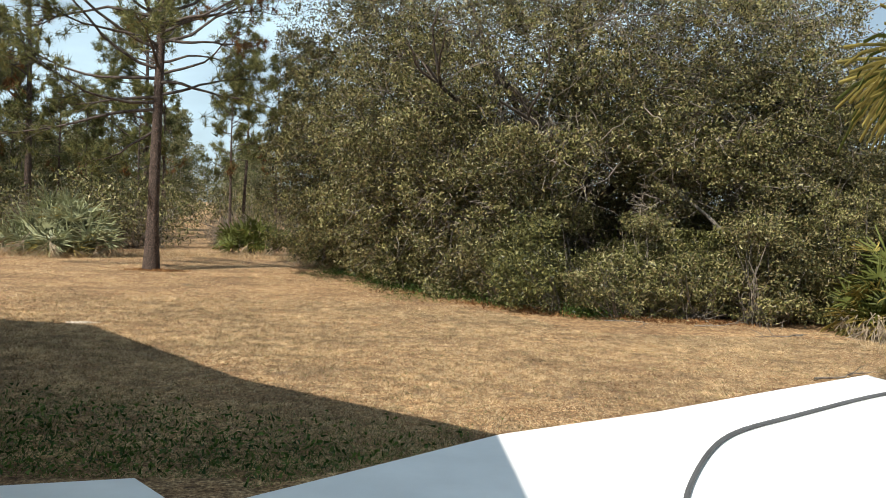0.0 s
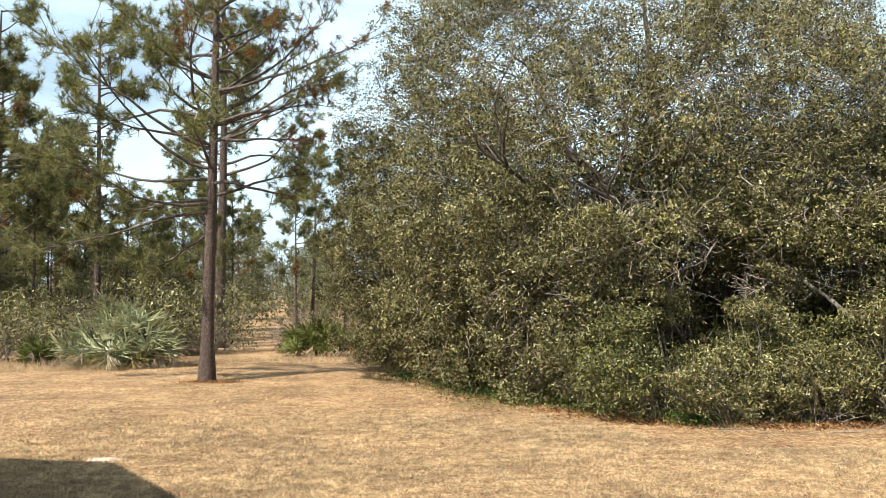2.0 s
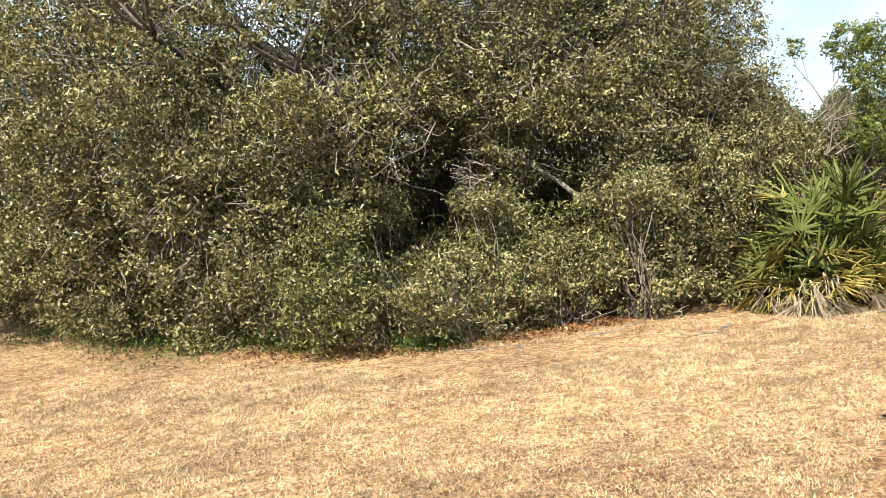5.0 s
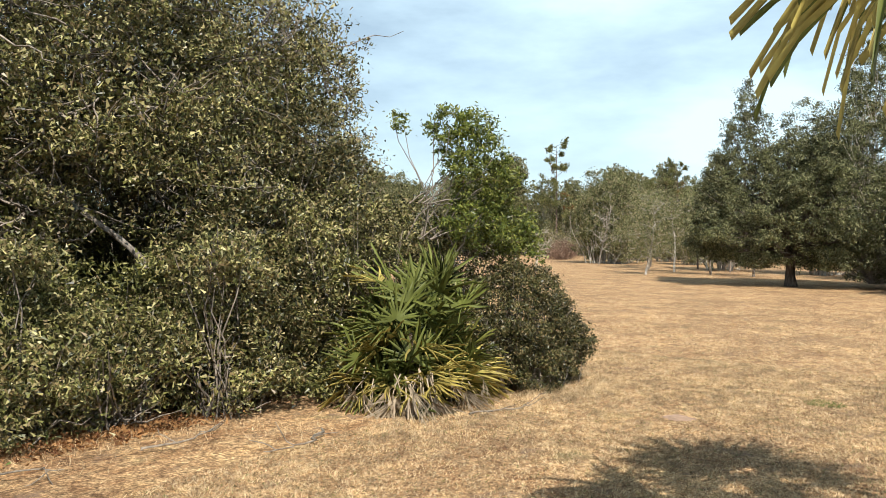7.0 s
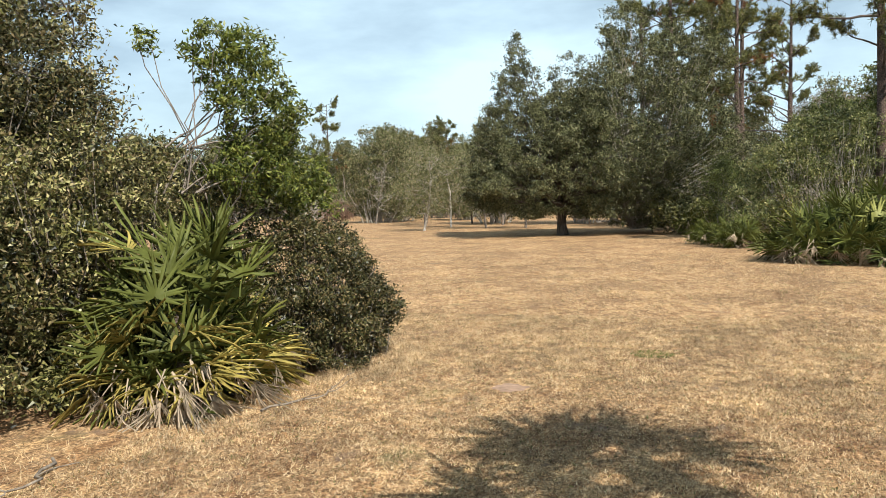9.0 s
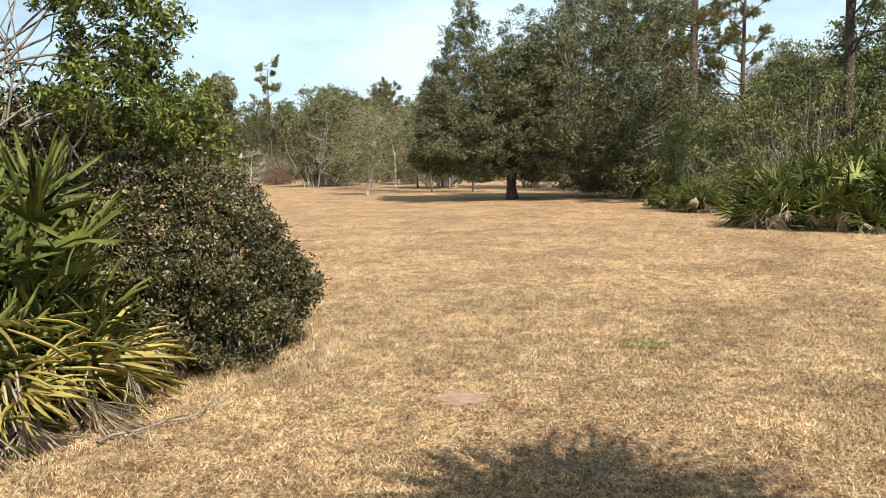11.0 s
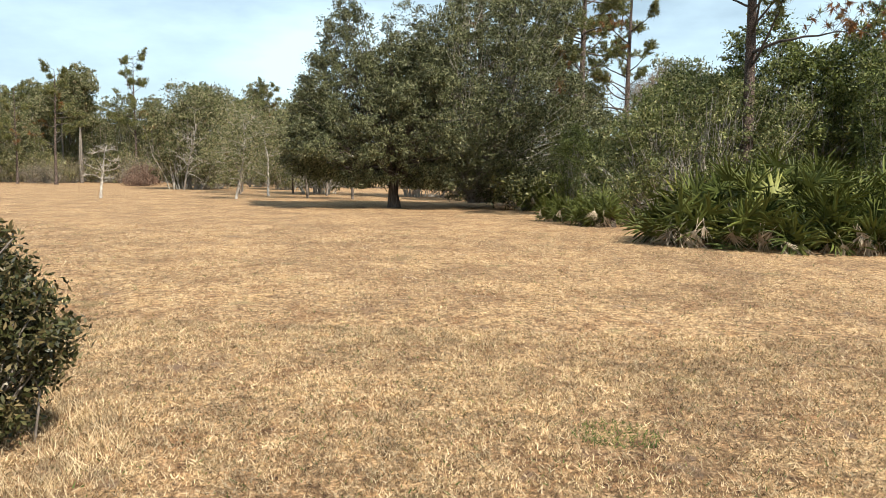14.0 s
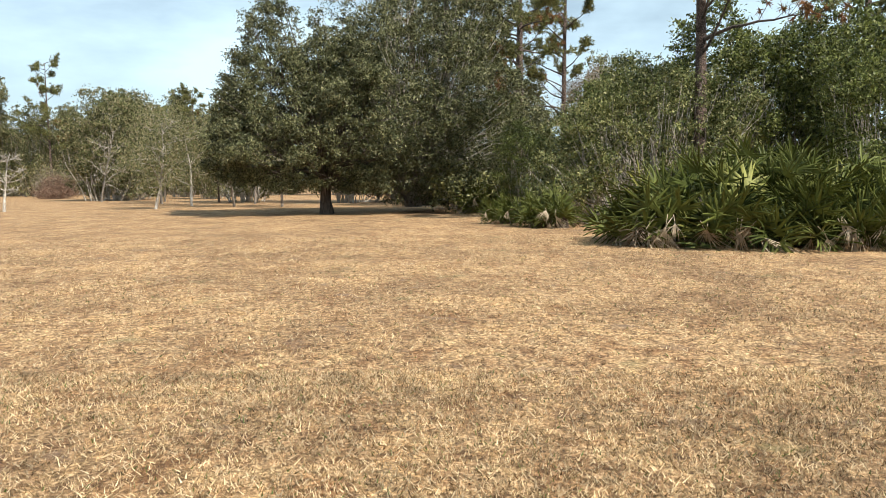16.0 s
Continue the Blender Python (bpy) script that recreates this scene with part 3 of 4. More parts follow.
def trunk_of(top, paths, mat, label, sides=9, name="trunk"):
    v, f = joined([tube(p, r, sides) for p, r in paths])
    return piece(name, mesh_of(name, v, f, mat, True), top, label)


# ---- the pine on the lawn ----
pine("pine_tree", (-2.34, 17.29, 0), "slender slash pine with scaly reddish bark standing on the dry lawn", 11, 11.5, 4.3, 0.135, 3.4, 46, 15, 4, 32, 0.20, 0.011, 0.26,
     own=[(3.0, 280, 1.6, -0.35), (3.45, 262, 3.8, -0.18), (3.6, 236, 2.8, -0.1), (4.0, 120, 2.4, 0.12), (4.1, 265, 3.6, 0.1), (3.75, 88, 2.0, 0.02), (3.7, 270, 2.2, -0.3), (4.3, 285, 3.8, 0.25), (4.9, 95, 2.9, 0.3), (4.7, 250, 4.2, 0.42), (5.2, 60, 3.0, 0.35), (5.4, 290, 3.6, 0.3), (5.9, 100, 3.4, 0.35)])
pine("pine_tree", (-4.78, 28.4, 0), "tall slash pine with a thick dark trunk behind the lawn edge", 12, 14.0, 5.5, 0.19, 4.0, 36, 13, 4, 26, 0.24, 0.016, 0.15)

# ---- the oak thicket ----
oak = thing("oak_tree", (6.97, 15.5, 0), "huge spreading live oak with dense small leaves down to the brush", "oak tree")
rng = np.random.default_rng(5)
oak_paths = [(np.array([(0, 0, -0.1), (0.05, 0, 0.6), (-0.1, 0.1, 1.3), (-0.35, 0.1, 2.1), (-0.6, 0.1, 3.0)]), np.array([0.34, 0.25, 0.22, 0.2, 0.16])),
             (np.array([(0.25, 0.2, -0.1), (0.4, 0.2, 0.7), (0.7, 0.2, 1.6), (1.2, 0.1, 2.6)]), np.array([0.25, 0.18, 0.15, 0.12]))]
for sx, sy, sz, dx, dy, dz, ln, r in [(-0.6, 0.1, 2.9, -0.9, 0.1, 0.9, 4.5, 0.13), (-0.6, 0.1, 2.9, 0.2, 0.2, 1.0, 5.5, 0.13), (-0.2, 0, 1.6, -1.0, -0.3, 0.35, 5.0, 0.11), (1.2, 0.1, 2.5, 0.8, -0.2, 0.7, 4.0, 0.1),
                                      (1.2, 0.1, 2.5, 0.1, 0.4, 1.0, 4.5, 0.1), (0.5, 0.2, 1.2, 1.0, -0.9, 0.25, 3.4, 0.07), (-0.35, 0, 2.1, -0.5, -1.0, 0.6, 4.2, 0.09), (-0.2, 0, 1.9, 0.6, -1.0, 0.5, 3.8, 0.08), (-0.5, 0, 2.5, -1.0, 0.7, 0.5, 5.0, 0.1)]:
    p = wander(rng, (sx, sy, sz), (dx, dy, dz), ln, 10, 0.14, -0.01)
    oak_paths.append((p, np.linspace(r, 0.02, 11)))
    for j in range(9):
        at = int(rng.integers(3, 10))
        q = wander(rng, p[at], unit(p[at] - p[at - 1]) + rng.normal(size=3) * 0.7, ln * rng.uniform(0.2, 0.42), 6, 0.2)
        oak_paths.append((q, np.linspace(0.03, 0.007, 7)))
trunk_of(oak, oak_paths[:2], OAK_BARK, "dark forked trunk")
for i in range(2, len(oak_paths), 10):
    trunk_of(oak, oak_paths[i:i + 10], OAK_BARK, "crooked dark limb", 6, "limb")
OAK_BLOBS = [(-1.2, 0.8, 5.6, 4.6, 3.4, 3.6), (2.0, 0.6, 4.3, 3.2, 3.0, 3.0), (-4.6, 2.4, 3.9, 2.4, 2.4, 3.6), (-5.6, 3.4, 2.0, 1.7, 1.7, 2.1), (-3.4, 0.2, 3.2, 2.4, 2.2, 2.2), (-3.6, -0.2, 1.5, 1.9, 1.5, 1.6),
             (-1.0, -1.6, 4.0, 2.6, 1.8, 1.9), (1.3, -2.0, 3.3, 2.2, 1.7, 1.5), (3.2, -1.6, 2.4, 1.7, 1.5, 1.5), (-0.6, 1.5, 8.0, 3.8, 2.6, 2.4), (-3.2, 2.2, 6.6, 2.6, 2.2, 2.2), (2.6, 0.8, 5.6, 2.2, 2.0, 2.2), (2.6, -2.0, 4.0, 1.9, 1.7, 2.2), (3.5, -2.6, 2.1, 1.3, 1.2, 1.3), (4.0, -0.6, 2.4, 1.3, 1.6, 2.2), (0.4, -2.4, 5.0, 2.0, 1.5, 1.7), (-2.2, -0.8, 4.6, 2.2, 1.6, 1.9), (-4.2, 1.2, 1.3, 1.6, 1.5, 1.3), (-1.6, -2.6, 2.5, 1.4, 1.0, 0.9), (0.9, -3.0, 2.9, 1.6, 1.0, 0.9), (-2.8, -1.6, 1.0, 1.2, 0.9, 0.9), (2.2, -3.2, 2.1, 1.3, 0.9, 0.8), (0.2, 2.4, 3.0, 3.4, 1.6, 2.4), (3.6, 1.8, 3.0, 2.2, 1.6, 2.4), (0.8, 1.8, 6.6, 3.0, 2.0, 2.4)]
OAK_BLOBS += [(-3.0, -1.6, 2.0, 1.3, 1.0, 1.1), (-2.2, -2.2, 1.6, 0.9, 0.8, 0.7), (2.6, -2.4, 1.7, 1.1, 0.8, 0.7), (0.2, -2.8, 1.9, 0.7, 0.5, 0.5), (3.9, -2.3, 3.5, 1.2, 1.2, 1.7), (4.3, -2.9, 1.9, 0.9, 0.8, 1.1)]
c = clumps(ragged(OAK_BLOBS, 60, 8, 0.14, 0.26), rng, 19, 0.19, 54, 0.15, 0.5)
gap = np.sin(c[:, 0] * 2.7 + 1.5 * np.sin(c[:, 2] * 1.9)) * np.sin(c[:, 2] * 2.9 + 1.4 * np.sin(c[:, 1] * 2.3))
c = c[(c[:, 2] < 4.6) | (rng.random(len(c)) < np.clip(0.9 - 0.3 * (c[:, 0] > 0.5) + 0.6 * gap - 0.05 * (c[:, 2] - 4.6), 0.15, 1))]
for hx, hy, hz, hrx, hry, hrz in ((-0.8, -1.9, 2.05, 0.75, 2.6, 0.75), (-1.9, -1.4, 3.35, 0.85, 2.4, 0.55), (-3.0, -1.2, 1.25, 1.0, 1.4, 0.45), (1.7, -2.4, 2.0, 0.9, 1.5, 0.4)):
    hole = ((c - (hx, hy, hz)) / (hrx, hry, hrz)) ** 2
    c = c[(hole.sum(1) > 1) | (rng.random(len(c)) < 0.08)]
v, f = leaves(c, rng, 0.054, 0.027, np.array([0, 0, -0.2]))
piece("crown", mesh_of("crown", v, f, OAK_LEAF), oak, "dense crown of small olive-green leaves", "stuff")
inner = clumps([(x, y, z, rx * 0.6, ry * 0.6, rz * 0.6) for x, y, z, rx, ry, rz in OAK_BLOBS if z < 4.1], rng, 13, 0.3, 26, 0.2, 0.8)
inner = inner[((inner - (-0.8, -1.9, 2.05)) ** 2 / (0.8, 6.5, 0.6)).sum(1) > 1]
v, f = leaves(inner, rng, 0.08, 0.045)
piece("inner_crown", mesh_of("inner_crown", v, f, OAK_LEAF), oak, "shaded leaves deep inside the crown", "stuff")
wood = []
for b in OAK_BLOBS:
    b = np.array(b)
    d = unit(rng.normal(size=(170, 3)))
    for q in d:
        e = b[:3] + q * b[3:] * rng.uniform(0.75, 1.05)
        if e[2] > 0.3:
            wood.append(tube(wander(rng, b[:3] + q * b[3:] * 0.6, e - (b[:3] + q * b[3:] * 0.6) + rng.normal(size=3) * 0.5, np.linalg.norm(q * b[3:]) * 0.45, 5, 0.3), np.linspace(0.013, 0.005, 6), 3))
for _ in range(420):
    s = np.array([rng.uniform(-5, 4), rng.uniform(-3.4, -0.5), rng.uniform(0.8, 5.5)])
    s[1] += max(0, -s[0] - 1.5) * 0.9
    wood.append(tube(wander(rng, s, rng.normal(size=3) + np.array([0, -0.3, -0.2]), rng.uniform(0.5, 1.6), 7, 0.28), np.linspace(0.014, 0.004, 8), 3))
v, f = joined(wood)
piece("twig_mass", mesh_of("twig_mass", v, f, STEM), oak, "pale grey bare twigs", "stuff")

BRUSH = [(2.4, 21.2, 1.0, 0.9), (2.9, 18.9, 1.1, 0.9), (2.9, 16.6, 1.0, 0.8), (3.6, 15.3, 1.1, 0.75), (4.2, 14.1, 1.1, 0.8), (4.9, 13.1, 1.2, 1.0), (5.7, 12.3, 1.3, 1.15), (6.5, 11.7, 1.2, 1.2), (7.3, 11.6, 1.1, 1.25), (8.0, 11.9, 1.2, 1.3), (8.3, 11.2, 0.9, 1.2), (9.4, 11.6, 1.2, 1.5), (9.9, 10.9, 0.8, 1.3), (10.75, 10.45, 0.75, 1.5), (6.2, 13.2, 1.4, 1.3), (8.0, 13.2, 1.5, 1.5)]
for i, (x, y, w, h) in enumerate(BRUSH):
    r = random.Random(40 + i)
    blobs = [(r.uniform(-0.3, 0.3), r.uniform(-0.1, 0.3), h * 0.42, w * 0.7, w * 0.6, h * 0.45)]
    for _ in range(7):
        s = r.uniform(0.22, 0.5)
        blobs.append((r.uniform(-0.9, 0.9) * w, r.uniform(-0.45, 0.5) * w, h * r.uniform(0.15, 1.3), w * s, w * s * 0.9, w * s * r.uniform(0.5, 0.9)))
    bush("brush_shrub", (x, y, 0), "low leafy olive brush at the foot of the oak", "shrub", blobs, OAK_LEAF if i % 3 else BRUSH_LEAF, 60 + i, 30, 0.15, 38, (0.056, 0.023), group="brush along the oak", shell=0.7, stem_count=70, twig_out=1.2)
bush("bronze_shrub", (9.4, 12.3, 0), "tall bronze-leaved shrub between the oak and the palmetto", "shrub", [(0, 0, 1.3, 0.9, 0.8, 1.2), (0.6, 0.0, 1.9, 0.6, 0.6, 0.8), (-0.7, -0.4, 1.2, 0.8, 0.7, 1.0), (1.3, -0.1, 1.5, 0.6, 0.6, 0.9), (-0.4, -0.9, 0.8, 0.9, 0.6, 0.8), (0.9, -0.7, 2.3, 0.45, 0.45, 0.55), (0.35, -0.2, 2.6, 0.5, 0.5, 0.5), (0.6, -0.4, 2.75, 0.6, 0.5, 0.45)], DARK_LEAF, 81, 40, 0.12, 34, (0.056, 0.02), 0.015, 80, full=True, twig_out=1.1)
for i, (x, y, w, h) in enumerate([(3.5, 19.5, 1.8, 1.6), (5.5, 18.5, 1.8, 1.5), (7.5, 18.2, 1.8, 1.6), (9.5, 17.0, 1.8, 1.7), (11.3, 15.0, 1.6, 1.6), (5.2, 16.4, 1.2, 1.0), (8.9, 15.2, 1.2, 1.1), (4.6, 21.5, 2.0, 2.2), (8.5, 21.0, 2.2, 2.2), (12.0, 18.0, 2.2, 2.0)]):
    bush("understorey_shrub", (x, y, 0), "dark shaded shrub in the understorey behind the oak", "shrub", [(0, 0, h * 0.5, w * 0.8, w * 0.7, h * 0.6), (0.5 * w, 0.1, h * 0.6, w * 0.5, w * 0.5, h * 0.5), (-0.5 * w, 0, h * 0.45, w * 0.5, w * 0.5, h * 0.45)], OAK_LEAF, 90 + i, 12, 0.22, 20, (0.12, 0.06), 0.014, 24, group="understorey behind the oak", shell=0.6)

# ---- palmettos ----
palmetto((9.9, 10.17, 0), (0.98, 0.8, 1.66), 150, 0.9, "saw palmetto with green and yellowed fans over a white dead skirt", 13, 0.36, 50, fill=70)
near_palmetto = bpy.data.objects["saw_palmetto"]
r = random.Random(12)
for i in range(20):
    frond_at(near_palmetto, DEAD_FRONDS[i % 3], (r.uniform(-0.72, -0.2), r.uniform(-0.55, -0.35), r.uniform(0.3, 0.48)), r.uniform(165, 250), r.uniform(-85, -55), r.uniform(0.7, 0.95), r.uniform(-60, 60), "dead tan frond")
palmetto((24.6, 1.75, 0), (2.5, 3.3, 1.8), 300, 1.12, "broad mound of saw palmetto at the field edge", 4, 0.0, 90, fans=WIDE_FRONDS, fill=420)
palmetto((-5.4, 20.9, 0), (1.5, 0.95, 1.65), 110, 1.2, "grey-green saw palmetto clump behind the lawn", 5, 0.04, 26, fans=GREY_FRONDS, fill=60)
palmetto((-0.9, 24.4, 0), (1.3, 0.8, 1.2), 90, 0.95, "dark green saw palmetto clump beside the clearing", 6, 0.04, 10)
small = palmetto((1.2, 20.4, 0), (0.6, 0.5, 0.85), 34, 0.8, "small saw palmetto under the oak", 7, 0.0, 8, group="small palmettos")
for x, y, h, s in [(2.0, 19.2, 60, 0.8), (38.6, 6.3, 120, 1.5), (36.5, 5.0, 200, 1.6), (29.5, 4.9, 10, 1.2), (31.5, 6.0, 80, 1.0), (30.0, 5.4, 50, 1.1), (-7.6, 21.4, 140, 1.0), (4.3, 15.4, 70, 1.5), (6.7, 13.9, 20, 1.5), (5.4, 14.8, 200, 1.3)]:
    copy_thing(small, pose(x, y, 0, 0, 0, h) @ Matrix.Scale(s, 4))

palm = thing("cabbage_palm", (6.75, 4.3, 0), "young cabbage palm with drooping fans on the lawn beside the patio", "palm tree")
k = np.linspace(0, 1, 14)
v, f = tube(np.stack([0.05 * k, 0.03 * k, k * 3.2 - 0.05], 1), 0.15 + 0.03 * np.sin(k * 40), 12)
piece("trunk", mesh_of("trunk", v, f, PALM_BARK, True), palm, "rough fibrous trunk")
BIG_FRONDS = [frond_mesh("frond", FROND, 20 + s, 26, 0.85, 0.75, 0.35, 105, 0.04) for s in range(2)] + [frond_mesh("frond", FROND_YELLOW, 23, 26, 0.8, 0.72, 0.3, 80, 0.032)]
r = random.Random(9)
for i in range(25):
    frond_at(palm, BIG_FRONDS[2] if i % 6 == 0 else BIG_FRONDS[i % 2], (0.05, 0.03, 3.04 + r.uniform(-0.08, 0.12)), i * 137.5 + r.uniform(-15, 15), 78 - i * 2.3 + r.uniform(-8, 8), r.uniform(0.7, 0.92), r.uniform(-20, 20))

for h, up, me, size in ((300, -20, 2, 1.0), (314, -26, 0, 1.0), (324, -28, 2, 1.0), (328, -11, 2, 1.12), (333, -15, 2, 1.2), (337, -12, 0, 1.2), (341, -15, 2, 1.18), (286, -30, 2, 0.98), (274, -12, 0, 0.98)):
    frond_at(palm, BIG_FRONDS[me], (0.05, 0.03, 3.08), h, up, size, r.uniform(-15, 15))

# ---- the bush and the small tree by the palmetto ----
bush("broadleaf_bush", (11.64, 9.79, 0), "rounded dark bronze-green bush on the lawn edge", "bush",
     ragged([(0.35, -0.1, 0.5, 0.45, 0.45, 0.5), (0, 0, 0.62, 0.68, 0.6, 0.62), (0, 0, 0.6, 0.45, 0.42, 0.45), (-0.35, 0.1, 0.85, 0.5, 0.5, 0.55), (0.12, -0.12, 1.0, 0.36, 0.36, 0.36), (0.28, -0.3, 0.4, 0.42, 0.42, 0.4), (-0.7, 0.0, 0.4, 0.5, 0.45, 0.42), (-0.4, -0.42, 0.24, 0.42, 0.38, 0.26), (0.02, 0.0, 1.25, 0.22, 0.22, 0.2)], 90, 17, 0.16, 0.3), DARK_LEAF, 31, 66, 0.085, 46, (0.038, 0.015), 0.008, 60, full=True, twig_out=1.1)
bush("small_tree", (10.5, 10.35, 0), "young bright green tree with a bare leaning stem behind the palmetto", "tree",
     [(0.05, -0.15, 3.0, 0.27, 0.27, 0.22), (0.1, -0.2, 2.72, 0.22, 0.22, 0.22), (-0.35, 0.25, 3.0, 0.1, 0.1, 0.13), (0.2, -0.3, 2.45, 0.26, 0.26, 0.26), (0.45, -0.35, 2.2, 0.36, 0.3, 0.24), (0.85, -0.45, 1.9, 0.42, 0.32, 0.28), (1.15, -0.5, 1.6, 0.35, 0.3, 0.3), (0.4, -0.3, 1.9, 0.6, 0.4, 0.3), (0.3, -0.4, 2.95, 0.22, 0.22, 0.24), (0.36, -0.45, 2.65, 0.28, 0.28, 0.28), (0.55, -0.5, 2.4, 0.3, 0.3, 0.25)], BRIGHT_LEAF, 33, 54, 0.09, 30, (0.054, 0.019), 0.009, 8, STEM, limbs=[(-0.1, 0.1, 1.7), (0.0, 0.0, 2.1), (0.1, -0.1, 1.4)], full=True, shell=0.6)

bush("twiggy_shrub", (10.35, 10.95, 0), "olive twiggy shrub rising behind the palmetto", "shrub",
     ragged([(0, 0, 1.0, 0.8, 0.6, 1.0), (-0.5, 0.2, 1.7, 0.5, 0.5, 0.5), (0.3, -0.1, 1.7, 0.6, 0.5, 0.45), (0.9, -0.5, 1.1, 0.5, 0.5, 0.7), (-0.95, 0.2, 1.1, 0.6, 0.5, 0.8)], 60, 21, 0.14, 0.3), OAK_LEAF, 82, 38, 0.12, 34, (0.05, 0.019), 0.009, 60, full=True, shell=0.6, twig_out=1.1)

# ---- field trees ----
bush("dark_oak", (39.75, 11.9, 0), "dark dense spreading tree standing on the field edge with bare trunk", "tree",
     ragged([(0, 0.6, 2.7, 3.2, 3.6, 1.9), (0, 1.8, 4.2, 2.2, 2.0, 2.0), (0, 1.9, 6.0, 1.2, 1.15, 1.7), (0, 1.9, 7.8, 0.55, 0.5, 1.1), (0, -2.0, 3.2, 2.8, 2.6, 2.4), (0, 3.0, 2.2, 2.0, 1.3, 1.2), (0, -0.4, 4.8, 2.0, 1.7, 1.7)], 60, 2, 0.12, 0.28), CEDAR_LEAF, 41, 9, 0.24, 50, (0.105, 0.042), 0.05, 90, OAK_BARK, limbs=[(0, 0, 1.3)], low=0.75, shell=0.55, twig_out=1.12)
trunk_of(bpy.data.objects["dark_oak"], [(np.array([(0, 0, -0.1), (0, 0.05, 0.5), (0.05, 0, 1.4), (0, 0.1, 3.0)]), np.array([0.3, 0.2, 0.18, 0.12]))], OAK_BARK, "short dark trunk")
bush("oak_tree", (41.0, 8.9, 0), "tall grey-green oak with pale stems beside the dark tree", "tree",
     ragged([(0, -0.6, 1.5, 2.6, 3.0, 1.3), (0, 0, 4.0, 3.0, 3.0, 3.4), (0, 0.4, 8.7, 1.1, 1.0, 1.6), (0, 2.5, 6.2, 1.3, 1.2, 1.9), (0, -0.5, 7.0, 1.8, 1.8, 1.8), (0, -2.2, 6.9, 1.7, 1.7, 2.2), (0, -2.8, 3.2, 2.4, 2.2, 2.6)], 80, 3, 0.12, 0.28), CEDAR_LEAF, 42, 7, 0.25, 38, (0.105, 0.042), 0.035, 260, PALE_BARK, limbs=[(0, 0, 0.2), (0, 0.3, 1.2), (0.2, -0.3, 1.6)], low=0.25, shell=0.6, twig_out=1.15)


def birch(place, h, seed, label, bark):
    rng = np.random.default_rng(seed)
    top = thing("bare_tree", place, label, "tree", "pale bare trees on the field")
    main = wander(rng, (0, 0, -0.05), (rng.normal() * 0.05, rng.normal() * 0.05, 1), h, 8, 0.06)
    paths = [(main, np.linspace(0.075, 0.015, 9))]
    twig, ends = [], []
    for i in range(16):
        at = int(rng.integers(2, 8))
        q = wander(rng, main[at], (rng.normal(), rng.normal(), 0.6), h * rng.uniform(0.2, 0.38), 6, 0.2)
        twig.append((q, np.linspace(0.022, 0.008, 7)))
        for j in range(5):
            e = wander(rng, q[int(rng.integers(2, 7))], (rng.normal(), rng.normal(), 0.5), h * 0.16, 4, 0.25)
            twig.append((e, np.linspace(0.012, 0.005, 5)))
            ends.append(e[-1])
    trunk_of(top, paths, bark, "pale grey trunk", 7)
    trunk_of(top, twig, PALE_BARK, "bare pale twigs", 3, "twig_mass")
    return top, np.array(ends)


for x, y, h, s, full in [(45.4, 26.9, 2.6, 1, 0), (66.0, 31.6, 5.0, 2, 0), (47.4, 21.0, 4.0, 3, 1), (52.9, 21.1, 4.4, 4, 1), (56, 18.5, 5.0, 5, 1), (58, 24.5, 5.2, 6, 1), (62, 20.5, 5.6, 7, 1), (64, 26.5, 5.4, 8, 1), (50.5, 18.2, 4.2, 9, 1), (49.5, 15.6, 4.6, 10, 1)]:
    t, ends = birch((x, y, 0), h, s, "small pale-trunked tree, nearly bare, on the dry field", PALE_BARK if s in (1, 3, 4) else STEM)
    if full:
        rng = np.random.default_rng(s)
        c = np.repeat(ends, 60, 0) + rng.normal(size=(len(ends) * 60, 3)) * np.array([0.42, 0.42, 0.3])
        v, f = leaves(c, rng, 0.13, 0.05)
        piece("crown", mesh_of("crown", v, f, HAZED_FAR_LEAF), t, "thin olive leaves", "stuff")

# ---- woods ----
wood_pine = pine("pine_tree", (-11.5, 27.0, 0), "slash pine in the woods behind the lawn", 51, 11, 3.2, 0.14, 2.8, 26, 11, 4, 16, 0.28, 0.026, 0.15, group="pines in the woods", sides=7)
thin_pine = pine("pine_tree", (-1.0, 34.0, 0), "thin young pine in the woods", 52, 7.5, 3.0, 0.075, 1.4, 22, 7, 4, 14, 0.26, 0.022, 0.1, group="pines in the woods", sides=6)
high_pine = pine("pine_tree", (31.6, 0.9, 0), "tall slash pine with bent limbs above the palmettos", 53, 13, 4.3, 0.19, 3.4, 30, 13, 5, 26, 0.20, 0.022, 0.15, group="pines by the field")
broad = bush("wood_tree", (60.0, 20.0, 0), "olive-green broadleaf tree in the far tree line", "tree", ragged([(0, 0, 3.6, 2.2, 2.2, 2.6), (0.8, 0.3, 5.6, 1.4, 1.4, 1.7), (-1.2, 0, 2.2, 1.6, 1.5, 1.8), (1.4, -0.5, 2.4, 1.5, 1.5, 1.9), (-0.9, 0.2, 6.6, 0.9, 0.9, 1.0)], 16, 5), HAZED_FAR_LEAF, 61, 4.0, 0.4, 24, (0.17, 0.08), 0.04, 5, PALE_BARK, shell=0.5, group="far tree line")
